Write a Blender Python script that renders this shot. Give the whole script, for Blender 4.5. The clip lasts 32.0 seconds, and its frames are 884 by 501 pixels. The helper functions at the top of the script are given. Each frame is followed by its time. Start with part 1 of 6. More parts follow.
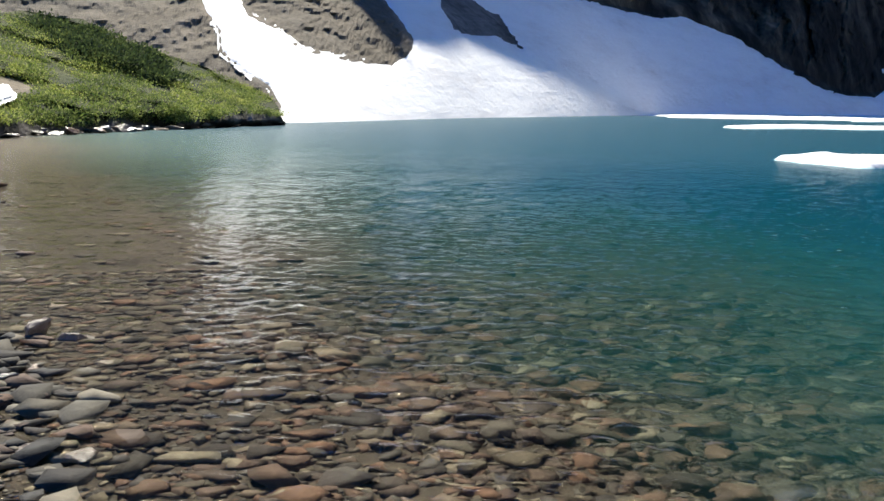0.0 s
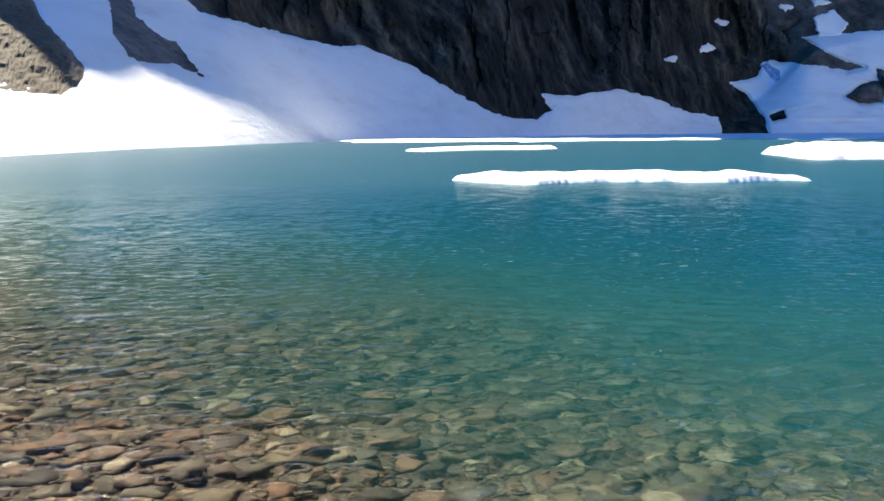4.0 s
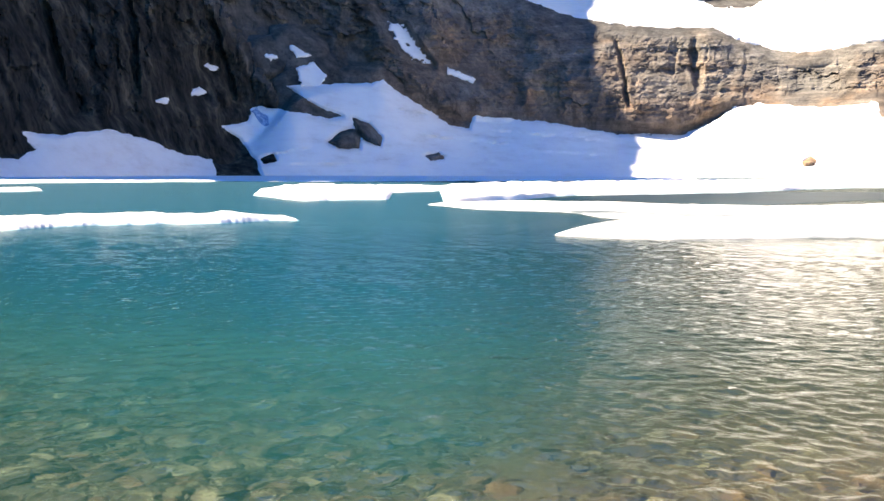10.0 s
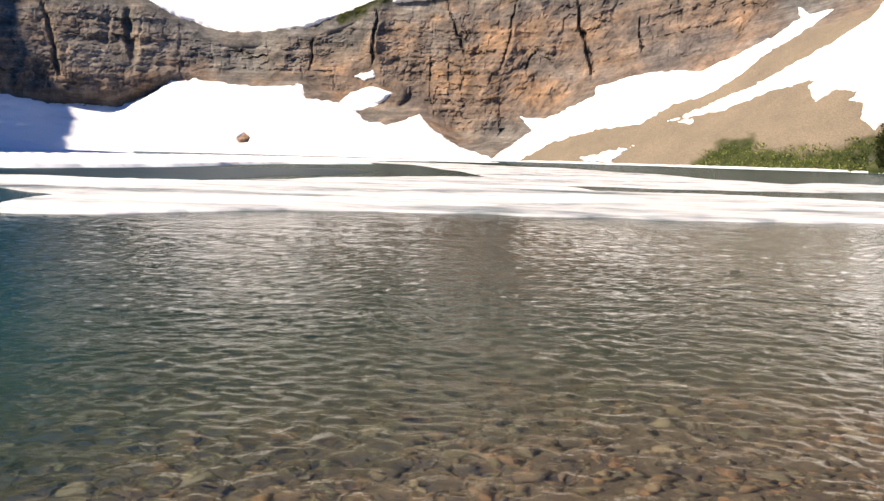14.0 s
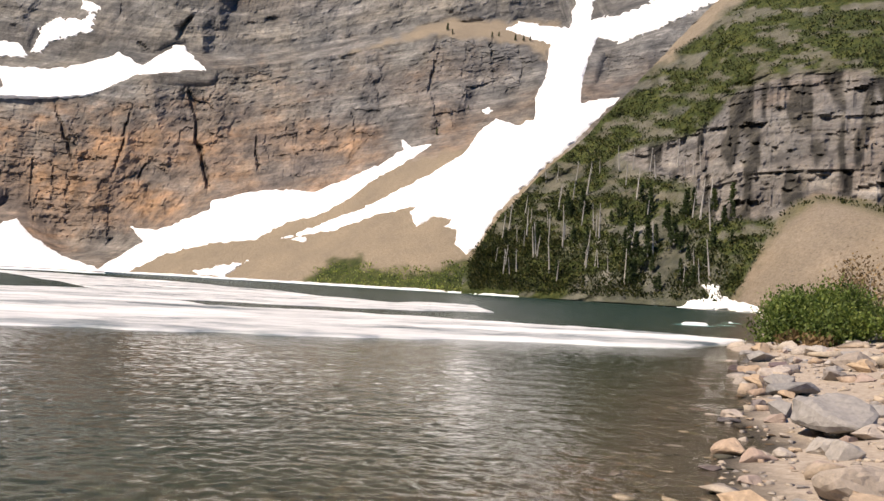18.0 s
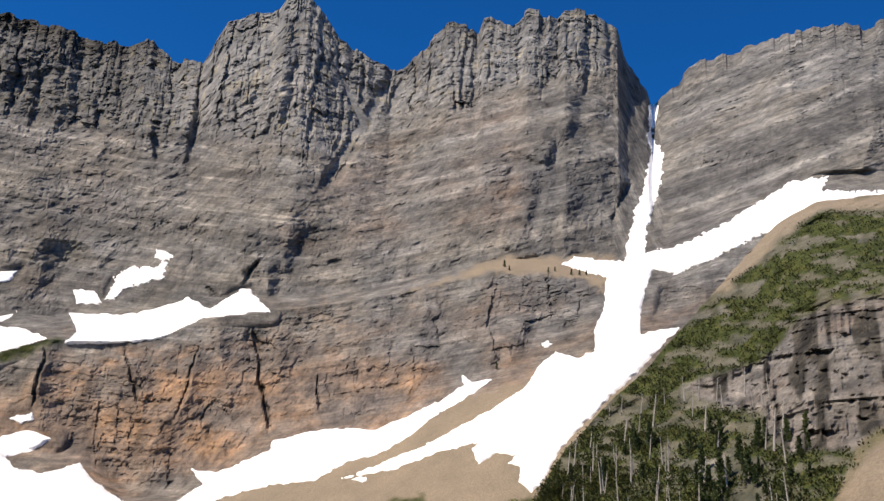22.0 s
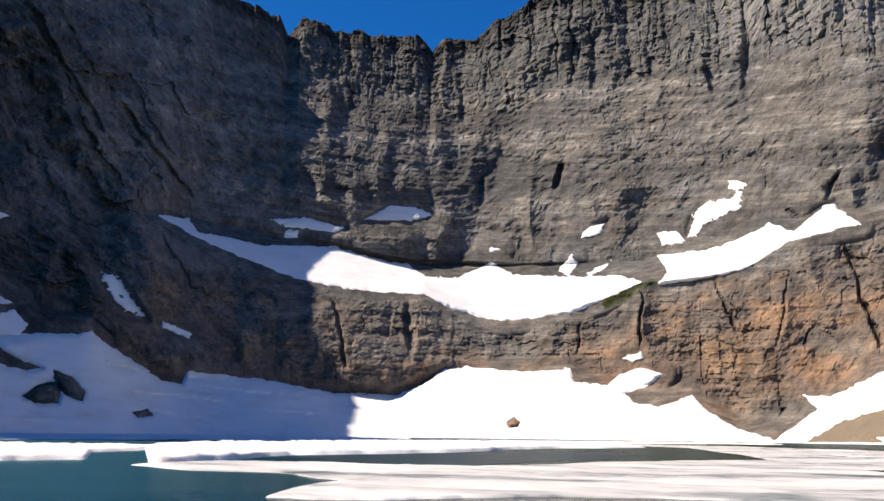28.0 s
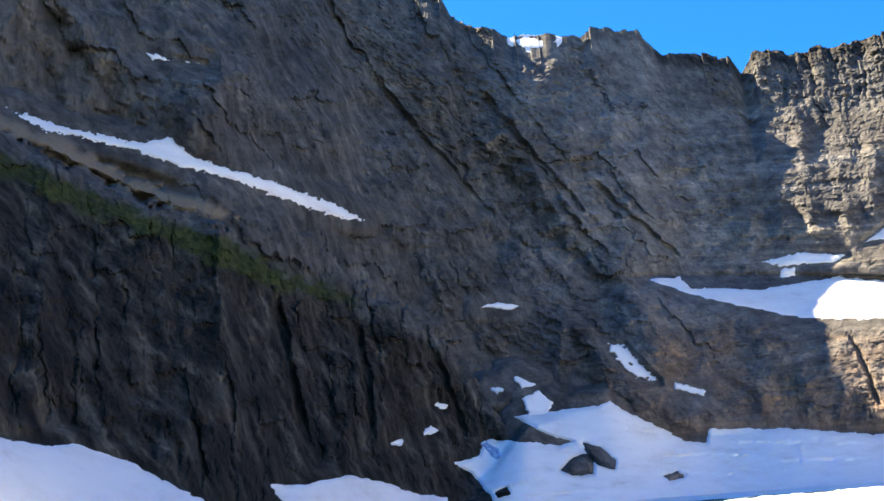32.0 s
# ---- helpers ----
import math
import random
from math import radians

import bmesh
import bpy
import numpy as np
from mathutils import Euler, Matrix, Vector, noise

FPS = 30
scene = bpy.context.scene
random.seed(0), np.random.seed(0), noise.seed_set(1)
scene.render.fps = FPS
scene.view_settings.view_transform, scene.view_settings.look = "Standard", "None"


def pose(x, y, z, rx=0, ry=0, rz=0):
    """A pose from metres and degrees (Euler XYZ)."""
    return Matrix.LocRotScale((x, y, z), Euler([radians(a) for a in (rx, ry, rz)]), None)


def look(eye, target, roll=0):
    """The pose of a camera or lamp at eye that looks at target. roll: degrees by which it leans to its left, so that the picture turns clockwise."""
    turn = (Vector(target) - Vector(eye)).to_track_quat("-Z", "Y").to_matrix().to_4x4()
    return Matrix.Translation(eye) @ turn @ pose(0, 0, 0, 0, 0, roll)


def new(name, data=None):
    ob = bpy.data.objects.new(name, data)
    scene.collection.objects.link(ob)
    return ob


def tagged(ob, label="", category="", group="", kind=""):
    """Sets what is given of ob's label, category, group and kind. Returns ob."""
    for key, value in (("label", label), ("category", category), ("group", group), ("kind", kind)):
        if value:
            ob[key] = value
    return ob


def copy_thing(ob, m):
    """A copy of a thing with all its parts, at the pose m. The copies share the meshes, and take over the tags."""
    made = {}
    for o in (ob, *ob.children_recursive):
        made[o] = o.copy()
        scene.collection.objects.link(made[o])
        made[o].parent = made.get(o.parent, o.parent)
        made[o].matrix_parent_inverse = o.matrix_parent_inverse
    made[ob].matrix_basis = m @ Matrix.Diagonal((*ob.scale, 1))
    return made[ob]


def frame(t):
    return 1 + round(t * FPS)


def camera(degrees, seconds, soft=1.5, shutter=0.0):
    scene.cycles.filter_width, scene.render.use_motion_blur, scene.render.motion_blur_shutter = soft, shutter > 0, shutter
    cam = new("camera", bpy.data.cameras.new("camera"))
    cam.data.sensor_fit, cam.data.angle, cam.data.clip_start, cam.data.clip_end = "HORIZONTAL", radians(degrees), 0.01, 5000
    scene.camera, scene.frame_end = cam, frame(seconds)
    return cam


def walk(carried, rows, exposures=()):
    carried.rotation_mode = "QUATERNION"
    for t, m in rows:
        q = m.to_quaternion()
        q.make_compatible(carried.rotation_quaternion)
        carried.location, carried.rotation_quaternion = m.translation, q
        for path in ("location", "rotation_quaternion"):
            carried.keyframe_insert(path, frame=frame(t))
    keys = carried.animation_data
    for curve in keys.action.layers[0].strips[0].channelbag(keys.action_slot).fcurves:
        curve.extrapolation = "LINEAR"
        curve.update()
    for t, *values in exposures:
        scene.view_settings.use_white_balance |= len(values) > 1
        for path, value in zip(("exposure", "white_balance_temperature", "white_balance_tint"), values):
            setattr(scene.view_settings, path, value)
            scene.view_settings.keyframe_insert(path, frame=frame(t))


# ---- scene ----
# the camera turns where the walker stands, an arm's length out from the body
cam = camera(49.52, 32.0)
EYE = 1.7
ARM = 0.25
TURNS = [  # seconds, heading to the left, pitch up, roll
    (0.0, -0.00, -8.82, 1.04),
    (0.5, -2.31, -8.60, 0.64),
    (1.0, -4.64, -8.34, 0.22),
    (1.5, -7.03, -8.13, -0.02),
    (2.0, -9.47, -7.91, -0.08),
    (2.5, -11.83, -7.72, -0.25),
    (3.0, -14.08, -7.48, -0.23),
    (3.5, -16.16, -7.29, -0.20),
    (5.5, -24.45, -6.51, -0.16),
    (6.0, -26.60, -6.31, 0.04),
    (6.5, -28.78, -6.14, 0.11),
    (7.0, -30.94, -5.91, 0.20),
    (7.5, -33.14, -5.62, 0.34),
    (8.0, -35.38, -5.34, 0.51),
    (8.5, -37.67, -5.08, 0.49),
    (9.0, -40.40, -4.89, 0.24),
    (9.5, -43.74, -4.76, 0.07),
    (10.0, -47.60, -4.62, 0.24),
    (10.5, -51.55, -4.55, 0.43),
    (11.0, -55.49, -4.48, 0.37),
    (11.5, -59.45, -4.65, 0.45),
    (12.0, -63.40, -4.95, 0.50),
    (12.5, -67.50, -5.30, 0.70),
    (13.0, -71.75, -5.50, 0.95),
    (13.5, -76.00, -5.60, 1.25),
    (14.0, -80.25, -5.65, 1.50),
    (14.5, -84.40, -5.70, 1.65),
    (15.0, -88.45, -5.75, 1.80),
    (15.5, -92.10, -5.85, 2.00),
    (17.5, -101.68, -0.39, 3.22),
    (18.0, -102.71, 2.16, 3.25),
    (18.5, -103.24, 4.56, 3.32),
    (19.0, -103.42, 6.86, 3.30),
    (19.5, -103.32, 9.05, 3.29),
    (20.0, -102.96, 11.04, 3.17),
    (20.5, -102.40, 12.77, 3.06),
    (21.0, -101.57, 14.18, 2.94),
    (21.5, -100.25, 15.25, 2.81),
    (22.0, -98.40, 15.95, 2.57),
    (22.5, -95.98, 16.33, 2.38),
    (23.0, -93.03, 16.37, 2.12),
    (23.5, -89.66, 16.25, 1.95),
    (24.0, -86.22, 16.19, 1.73),
    (24.5, -82.80, 16.10, 1.30),
    (25.0, -79.39, 15.94, 0.93),
    (25.5, -76.00, 15.47, 0.52),
    (26.0, -72.64, 14.71, 0.22),
    (26.5, -69.66, 13.70, -0.10),
    (28.5, -62.12, 10.23, 0.67),
    (29.0, -59.16, 9.99, 0.21),
    (29.5, -54.94, 10.37, 0.06),
    (30.0, -50.71, 11.06, -0.36),
    (30.5, -46.70, 11.91, -1.29),
    (31.0, -42.69, 12.80, -2.23),
    (31.5, -38.75, 13.77, -3.20),
    (32.0, -34.91, 15.16, -4.22),
]
walk(cam, [(t, pose(-ARM * math.sin(radians(a)), ARM * math.cos(radians(a)), EYE) @ pose(0, 0, 0, 0, 0, a)
            @ pose(0, 0, 0, 90 + p) @ pose(0, 0, 0, 0, 0, r)) for t, a, p, r in TURNS],
     exposures=[(0, 1.26, 6900, 3), (2, 1.58, 7100, 3), (6, 2.0, 7700, 6), (8, 2.25, 8200, 9), (10.5, 2.1, 8500, 11), (12, 1.5, 8200, 12), (15, 0.95, 7900, 13), (19, 0.8, 7600, 13), (23, 0.73, 7400, 13), (26, 0.76, 7400, 13), (30, 0.93, 8000, 13), (31, 1.4, 8300, 11), (32, 2.4, 9100, 8)])

# ---- light ----
SUN_HEADING, SUN_HEIGHT = 17.0, 51.0      # degrees to the left of the first view, degrees up
world = bpy.data.worlds.new("sky")
scene.world = world
world.use_nodes = True
wn = world.node_tree.nodes
sky = wn.new("ShaderNodeTexSky")
sky.sky_type, sky.sun_disc = "NISHITA", False
sky.sun_elevation, sky.sun_rotation = radians(SUN_HEIGHT), radians(-SUN_HEADING)
sky.altitude, sky.air_density, sky.dust_density, sky.ozone_density = 2500, 1.0, 0.0, 5.0
clean_air = wn.new("ShaderNodeHueSaturation")
clean_air.inputs["Hue"].default_value, clean_air.inputs["Saturation"].default_value, clean_air.inputs["Value"].default_value = 0.51, 1.35, 0.58
world.node_tree.links.new(sky.outputs[0], clean_air.inputs["Color"])
world.node_tree.links.new(clean_air.outputs[0], wn["Background"].inputs[0])
wn["Background"].inputs[1].default_value = 0.15
sun = new("sun", bpy.data.lights.new("sun", "SUN"))
sun.data.energy, sun.data.angle, sun.data.color = 4.2, radians(0.4), (1.0, 0.95, 0.88)
sh, se = radians(SUN_HEADING), radians(SUN_HEIGHT)
sun_way = Vector((-math.sin(sh) * math.cos(se), math.cos(sh) * math.cos(se), math.sin(se)))
sun.matrix_world = look(sun_way * 500, (0, 0, 0))


# ---- number noise ----
LATTICE = np.random.RandomState(7).rand(64, 64, 64).astype(np.float32)


def vnoise(x, y, z):
    """Smooth value noise, -1 to 1."""
    xi, yi, zi = np.floor(x).astype(int), np.floor(y).astype(int), np.floor(z).astype(int)
    fx, fy, fz = x - xi, y - yi, z - zi
    fx, fy, fz = fx * fx * (3 - 2 * fx), fy * fy * (3 - 2 * fy), fz * fz * (3 - 2 * fz)
    x0, y0, z0, x1, y1, z1 = xi & 63, yi & 63, zi & 63, (xi + 1) & 63, (yi + 1) & 63, (zi + 1) & 63
    a = LATTICE[x0, y0, z0] * (1 - fx) + LATTICE[x1, y0, z0] * fx
    b = LATTICE[x0, y1, z0] * (1 - fx) + LATTICE[x1, y1, z0] * fx
    c = LATTICE[x0, y0, z1] * (1 - fx) + LATTICE[x1, y0, z1] * fx
    d = LATTICE[x0, y1, z1] * (1 - fx) + LATTICE[x1, y1, z1] * fx
    return ((a * (1 - fy) + b * fy) * (1 - fz) + (c * (1 - fy) + d * fy) * fz) * 2 - 1


def fbm(x, y, z, octaves=4, gain=0.5):
    total, amp = 0, 1.0
    for k in range(octaves):
        total = total + amp * vnoise(x + 17.3 * k, y + 5.1 * k, z + 9.7 * k)
        x, y, z, amp = x * 2.03, y * 2.03, z * 2.03, amp * gain
    return total


def smooth(a, b, x):
    t = np.clip((x - a) / (b - a), 0, 1)
    return t * t * (3 - 2 * t)


def table(pairs, soft=0.6):
    """A curve over the heading, given as (heading, value) pairs in any order, rounded over about soft degrees."""
    p = sorted(pairs)
    xs, ys = np.array([a for a, _ in p]), np.array([b for _, b in p])
    if not soft:
        return lambda az: np.interp(az, xs, ys)
    grid = np.arange(-190, 75, 0.1)
    n = int(soft * 20) | 1
    win = np.hanning(n + 2)
    val = np.convolve(np.pad(np.interp(grid, xs, ys), n // 2, mode="edge"), win[1:-1] / win.sum(), "valid")
    return lambda az: np.interp(az, grid, val)


def outline_distance(az, el, poly):
    """Signed distance in degrees to an outline, positive inside."""
    px, py = np.array(poly, float).T
    inside = np.zeros(az.shape, bool)
    best = np.full(az.shape, 1e9)
    n = len(px)
    for i in range(n):
        ax, ay, bx, by = px[i], py[i], px[(i + 1) % n], py[(i + 1) % n]
        dx, dy = bx - ax, by - ay
        t = np.clip(((az - ax) * dx + (el - ay) * dy) / (dx * dx + dy * dy + 1e-12), 0, 1)
        best = np.minimum(best, (az - ax - t * dx) ** 2 + (el - ay - t * dy) ** 2)
        if ay != by:
            inside ^= ((ay > el) != (by > el)) & (az < ax + (el - ay) / (by - ay) * dx)
    return np.where(inside, 1, -1) * np.sqrt(best)


# ---- materials ----
def material(name):
    m = bpy.data.materials.new(name)
    m.use_nodes = True
    return m, m.node_tree.nodes, m.node_tree.links, m.node_tree.nodes["Principled BSDF"]


def ramp(nodes, links, fac, stops):
    r = nodes.new("ShaderNodeValToRGB")
    el = r.color_ramp.elements
    while len(el) < len(stops):
        el.new(0.5)
    for e, (at, col) in zip(el, stops):
        e.position, e.color = at, (*col, 1)
    links.new(fac, r.inputs[0])
    return r.outputs[0]


def noise_node(nodes, links, scale, detail=6, rough=0.6, stretch=None):
    geo = nodes.new("ShaderNodeNewGeometry")
    out = geo.outputs["Position"]
    if stretch:
        mp = nodes.new("ShaderNodeMapping")
        mp.inputs["Scale"].default_value = stretch
        links.new(out, mp.inputs[0])
        out = mp.outputs[0]
    n = nodes.new("ShaderNodeTexNoise")
    n.inputs["Scale"].default_value, n.inputs["Detail"].default_value, n.inputs["Roughness"].default_value = scale, detail, rough
    links.new(out, n.inputs["Vector"])
    return n.outputs[0]


def strata_noise(nodes, links, strata, along, across, detail, rough):
    """Noise stretched along the rock beds."""
    geo = nodes.new("ShaderNodeNewGeometry")
    sep = nodes.new("ShaderNodeSeparateXYZ")
    com = nodes.new("ShaderNodeCombineXYZ")
    links.new(geo.outputs["Position"], sep.inputs[0])
    for k, (out, scale) in enumerate(((sep.outputs[0], along), (sep.outputs[1], along), (strata, across))):
        m = nodes.new("ShaderNodeMath")
        m.operation = "MULTIPLY"
        m.inputs[1].default_value = scale
        links.new(out, m.inputs[0])
        links.new(m.outputs[0], com.inputs[k])
    n = nodes.new("ShaderNodeTexNoise")
    n.inputs["Scale"].default_value, n.inputs["Detail"].default_value, n.inputs["Roughness"].default_value = 1.0, detail, rough
    links.new(com.outputs[0], n.inputs["Vector"])
    return n.outputs[0]


def mix(nodes, links, fac, a, b, how="MIX"):
    m = nodes.new("ShaderNodeMix")
    m.data_type, m.blend_type = "RGBA", how
    for sock, v in ((m.inputs[0], fac), (m.inputs[6], a), (m.inputs[7], b)):
        if isinstance(v, (int, float)):
            sock.default_value = v
        elif isinstance(v, tuple):
            sock.default_value = (*v, 1)
        else:
            links.new(v, sock)
    return m.outputs[2]


def bump(nodes, links, height, strength, distance, normal=None):
    b = nodes.new("ShaderNodeBump")
    b.inputs["Strength"].default_value, b.inputs["Distance"].default_value = strength, distance
    links.new(height, b.inputs["Height"])
    if normal:
        links.new(normal, b.inputs["Normal"])
    return b.outputs[0]


def attribute(nodes, name):
    a = nodes.new("ShaderNodeAttribute")
    a.attribute_name = name
    return a


def mountain_material():
    """Bedded grey argillite with iron-stained lower cliffs, scree and turf by vertex zones (red: stained, green: turf, blue: scree)."""
    m, n, l, p = material("mountain_rock")
    zone = attribute(n, "zone")
    sep = n.new("ShaderNodeSeparateColor")
    l.new(zone.outputs["Color"], sep.inputs[0])
    bedding = attribute(n, "bedding").outputs["Fac"]
    strata = attribute(n, "strata").outputs["Fac"]
    crown = attribute(n, "crown").outputs["Fac"]
    beds = strata_noise(n, l, strata, 0.02, 0.42, 8, 0.75)
    wide = strata_noise(n, l, strata, 0.004, 0.05, 3, 0.5)
    ledges = strata_noise(n, l, strata, 0.006, 0.11, 4, 0.6)
    streak = noise_node(n, l, 1.0, 6, 0.65, (0.14, 0.14, 0.012))
    grain = noise_node(n, l, 0.45, 9, 0.75)
    big = noise_node(n, l, 0.012, 5, 0.62)
    fine = noise_node(n, l, 1.7, 8, 0.78)
    plain = ramp(n, l, big, [(0.3, (0.108, 0.113, 0.117)), (0.5, (0.178, 0.184, 0.187)), (0.7, (0.265, 0.27, 0.268))])
    banded = ramp(n, l, beds, [(0.33, (0.068, 0.071, 0.075)), (0.45, (0.102, 0.105, 0.107)), (0.55, (0.127, 0.128, 0.128)), (0.63, (0.172, 0.173, 0.172)), (0.72, (0.238, 0.24, 0.238))])
    banded = mix(n, l, 0.85, banded, ramp(n, l, wide, [(0.36, (0.68, 0.68, 0.69)), (0.49, (1.0, 0.99, 0.98)), (0.55, (1.5, 1.48, 1.45)), (0.60, (1.0, 0.98, 0.95)), (0.68, (1.3, 1.26, 1.2))]), "MULTIPLY")
    banded = mix(n, l, 0.55, banded, ramp(n, l, ledges, [(0.40, (1, 1, 1)), (0.42, (0.55, 0.55, 0.55)), (0.44, (1, 1, 1)), (0.515, (1, 1, 1)), (0.53, (1.7, 1.68, 1.62)), (0.548, (0.9, 0.9, 0.9)), (0.60, (1, 1, 1)), (0.612, (1.5, 1.48, 1.44)), (0.625, (0.85, 0.85, 0.85))]), "MULTIPLY")
    banded = mix(n, l, 0.75, banded, ramp(n, l, big, [(0.32, (0.75, 0.76, 0.8)), (0.48, (1, 0.99, 0.97)), (0.58, (1.08, 1.02, 0.93)), (0.72, (1.2, 1.17, 1.12))]), "MULTIPLY")
    # marker beds that run right round the cirque
    pile = n.new("ShaderNodeMath")
    pile.operation, pile.inputs[1].default_value = "MULTIPLY_ADD", 10.0
    l.new(big, pile.inputs[0])
    l.new(strata, pile.inputs[2])
    place_in = n.new("ShaderNodeMapRange")
    place_in.inputs["From Min"].default_value, place_in.inputs["From Max"].default_value = 105, 265
    l.new(pile.outputs[0], place_in.inputs[0])
    marker = [(0.0, (1, 1, 1)), (0.16, (0.8, 0.8, 0.8)), (0.20, (1.25, 1.2, 1.12)), (0.24, (0.9, 0.9, 0.9)), (0.36, (0.78, 0.78, 0.78)), (0.41, (0.9, 0.9, 0.9)), (0.43, (1.55, 1.53, 1.48)), (0.46, (1.1, 1.08, 1.05)),
              (0.52, (0.82, 0.8, 0.78)), (0.60, (0.95, 0.92, 0.88)), (0.615, (1.75, 1.72, 1.66)), (0.645, (1.3, 1.28, 1.24)), (0.66, (0.78, 0.76, 0.74)), (0.76, (1.0, 0.97, 0.92)), (0.80, (1.3, 1.28, 1.25)), (0.86, (0.95, 0.95, 0.95))]
    banded = mix(n, l, 0.6, banded, ramp(n, l, place_in.outputs[0], marker), "MULTIPLY")
    grey = mix(n, l, bedding, plain, banded)
    lichen = noise_node(n, l, 1.0, 5, 0.65, (0.09, 0.09, 0.03))
    grey = mix(n, l, crown, grey, mix(n, l, 0.8, grey, ramp(n, l, lichen, [(0.42, (0.85, 0.86, 0.88)), (0.55, (1, 1, 1)), (0.63, (1.25, 1.13, 0.85)), (0.72, (1.3, 1.05, 0.8))]), "MULTIPLY"))
    ochre = noise_node(n, l, 1.0, 6, 0.68, (0.03, 0.03, 0.045))
    rust = ramp(n, l, ochre, [(0.3, (0.085, 0.072, 0.068)), (0.42, (0.14, 0.112, 0.096)), (0.52, (0.195, 0.143, 0.108)), (0.60, (0.28, 0.178, 0.112)), (0.69, (0.34, 0.235, 0.152)), (0.78, (0.26, 0.23, 0.205))])
    rust = mix(n, l, 0.55, rust, ramp(n, l, beds, [(0.35, (0.55, 0.55, 0.57)), (0.62, (1.28, 1.24, 1.2))]), "MULTIPLY")
    col = mix(n, l, sep.outputs[0], grey, rust)
    # Near-black streaks; on the south wall they also carry painted shade.
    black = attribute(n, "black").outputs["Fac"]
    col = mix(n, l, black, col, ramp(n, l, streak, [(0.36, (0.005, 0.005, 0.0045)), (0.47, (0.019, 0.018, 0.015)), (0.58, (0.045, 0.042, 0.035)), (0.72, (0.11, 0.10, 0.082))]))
    dark = ramp(n, l, streak, [(0.34, (0.45, 0.45, 0.46)), (0.46, (0.88, 0.88, 0.88)), (0.6, (1.12, 1.1, 1.08))])
    col = mix(n, l, 0.7, col, dark, "MULTIPLY")
    upright = noise_node(n, l, 1.0, 3, 0.6, (0.10, 0.10, 0.016))
    col = mix(n, l, mix(n, l, bedding, (0.6, 0.6, 0.6), (0.25, 0.25, 0.25)), col, ramp(n, l, upright, [(0.475, (1, 1, 1)), (0.5, (0.3, 0.3, 0.31)), (0.515, (1.08, 1.07, 1.06))]), "MULTIPLY")
    mottle = noise_node(n, l, 0.085, 4, 0.62)
    col = mix(n, l, 0.8, col, ramp(n, l, mottle, [(0.32, (0.5, 0.5, 0.51)), (0.46, (0.92, 0.92, 0.92)), (0.56, (1.12, 1.11, 1.1)), (0.68, (1.6, 1.58, 1.54))]), "MULTIPLY")
    col = mix(n, l, 0.3, col, ramp(n, l, fine, [(0.33, (0.45, 0.45, 0.45)), (0.5, (1, 1, 1)), (0.66, (1.55, 1.53, 1.5))]), "MULTIPLY")
    col = mix(n, l, 0.5, col, ramp(n, l, grain, [(0.34, (0.5, 0.5, 0.51)), (0.5, (1.03, 1.03, 1.04)), (0.68, (1.5, 1.49, 1.48))]), "MULTIPLY")
    scree = ramp(n, l, fine, [(0.32, (0.12, 0.098, 0.074)), (0.5, (0.205, 0.168, 0.125)), (0.7, (0.29, 0.245, 0.19))])
    scree = mix(n, l, 0.6, scree, ramp(n, l, noise_node(n, l, 0.06, 5, 0.65), [(0.3, (0.72, 0.72, 0.74)), (0.7, (1.2, 1.17, 1.1))]), "MULTIPLY")
    col = mix(n, l, sep.outputs[2], col, scree)
    turf = ramp(n, l, noise_node(n, l, 0.35, 9, 0.8), [(0.3, (0.012, 0.019, 0.006)), (0.47, (0.029, 0.041, 0.011)), (0.58, (0.056, 0.066, 0.019)), (0.75, (0.12, 0.104, 0.048))])
    turf = mix(n, l, 0.7, turf, ramp(n, l, noise_node(n, l, 0.07, 4, 0.6), [(0.3, (0.6, 0.62, 0.6)), (0.7, (1.35, 1.25, 1.1))]), "MULTIPLY")
    col = mix(n, l, sep.outputs[1], col, turf)
    l.new(col, p.inputs["Base Color"])
    p.inputs["Roughness"].default_value = 0.92
    p.inputs["Specular IOR Level"].default_value = 0.2
    flat = mix(n, l, bedding, (0.5, 0.5, 0.5), beds)
    b1 = bump(n, l, flat, 0.45, 1.2)
    b2 = bump(n, l, mix(n, l, sep.outputs[2], streak, (0.5, 0.5, 0.5)), 0.5, 2.5, b1)
    b3 = bump(n, l, grain, 0.4, 1.3, b2)
    l.new(b3, p.inputs["Normal"])
    return m


def snow_material():
    m, n, l, p = material("old_snow")
    cups = noise_node(n, l, 0.55, 7, 0.65)
    dirt = noise_node(n, l, 0.05, 7, 0.72, (1, 1, 3.5))
    col = ramp(n, l, dirt, [(0.27, (0.62, 0.58, 0.56)), (0.38, (0.80, 0.785, 0.785)), (0.5, (0.86, 0.86, 0.87)), (0.7, (0.90, 0.90, 0.905))])
    l.new(col, p.inputs["Base Color"])
    p.inputs["Roughness"].default_value = 0.7
    long = noise_node(n, l, 1.0, 4, 0.6, (0.05, 0.05, 0.4))
    l.new(bump(n, l, cups, 0.35, 0.5, bump(n, l, long, 0.2, 0.8)), p.inputs["Normal"])
    return m


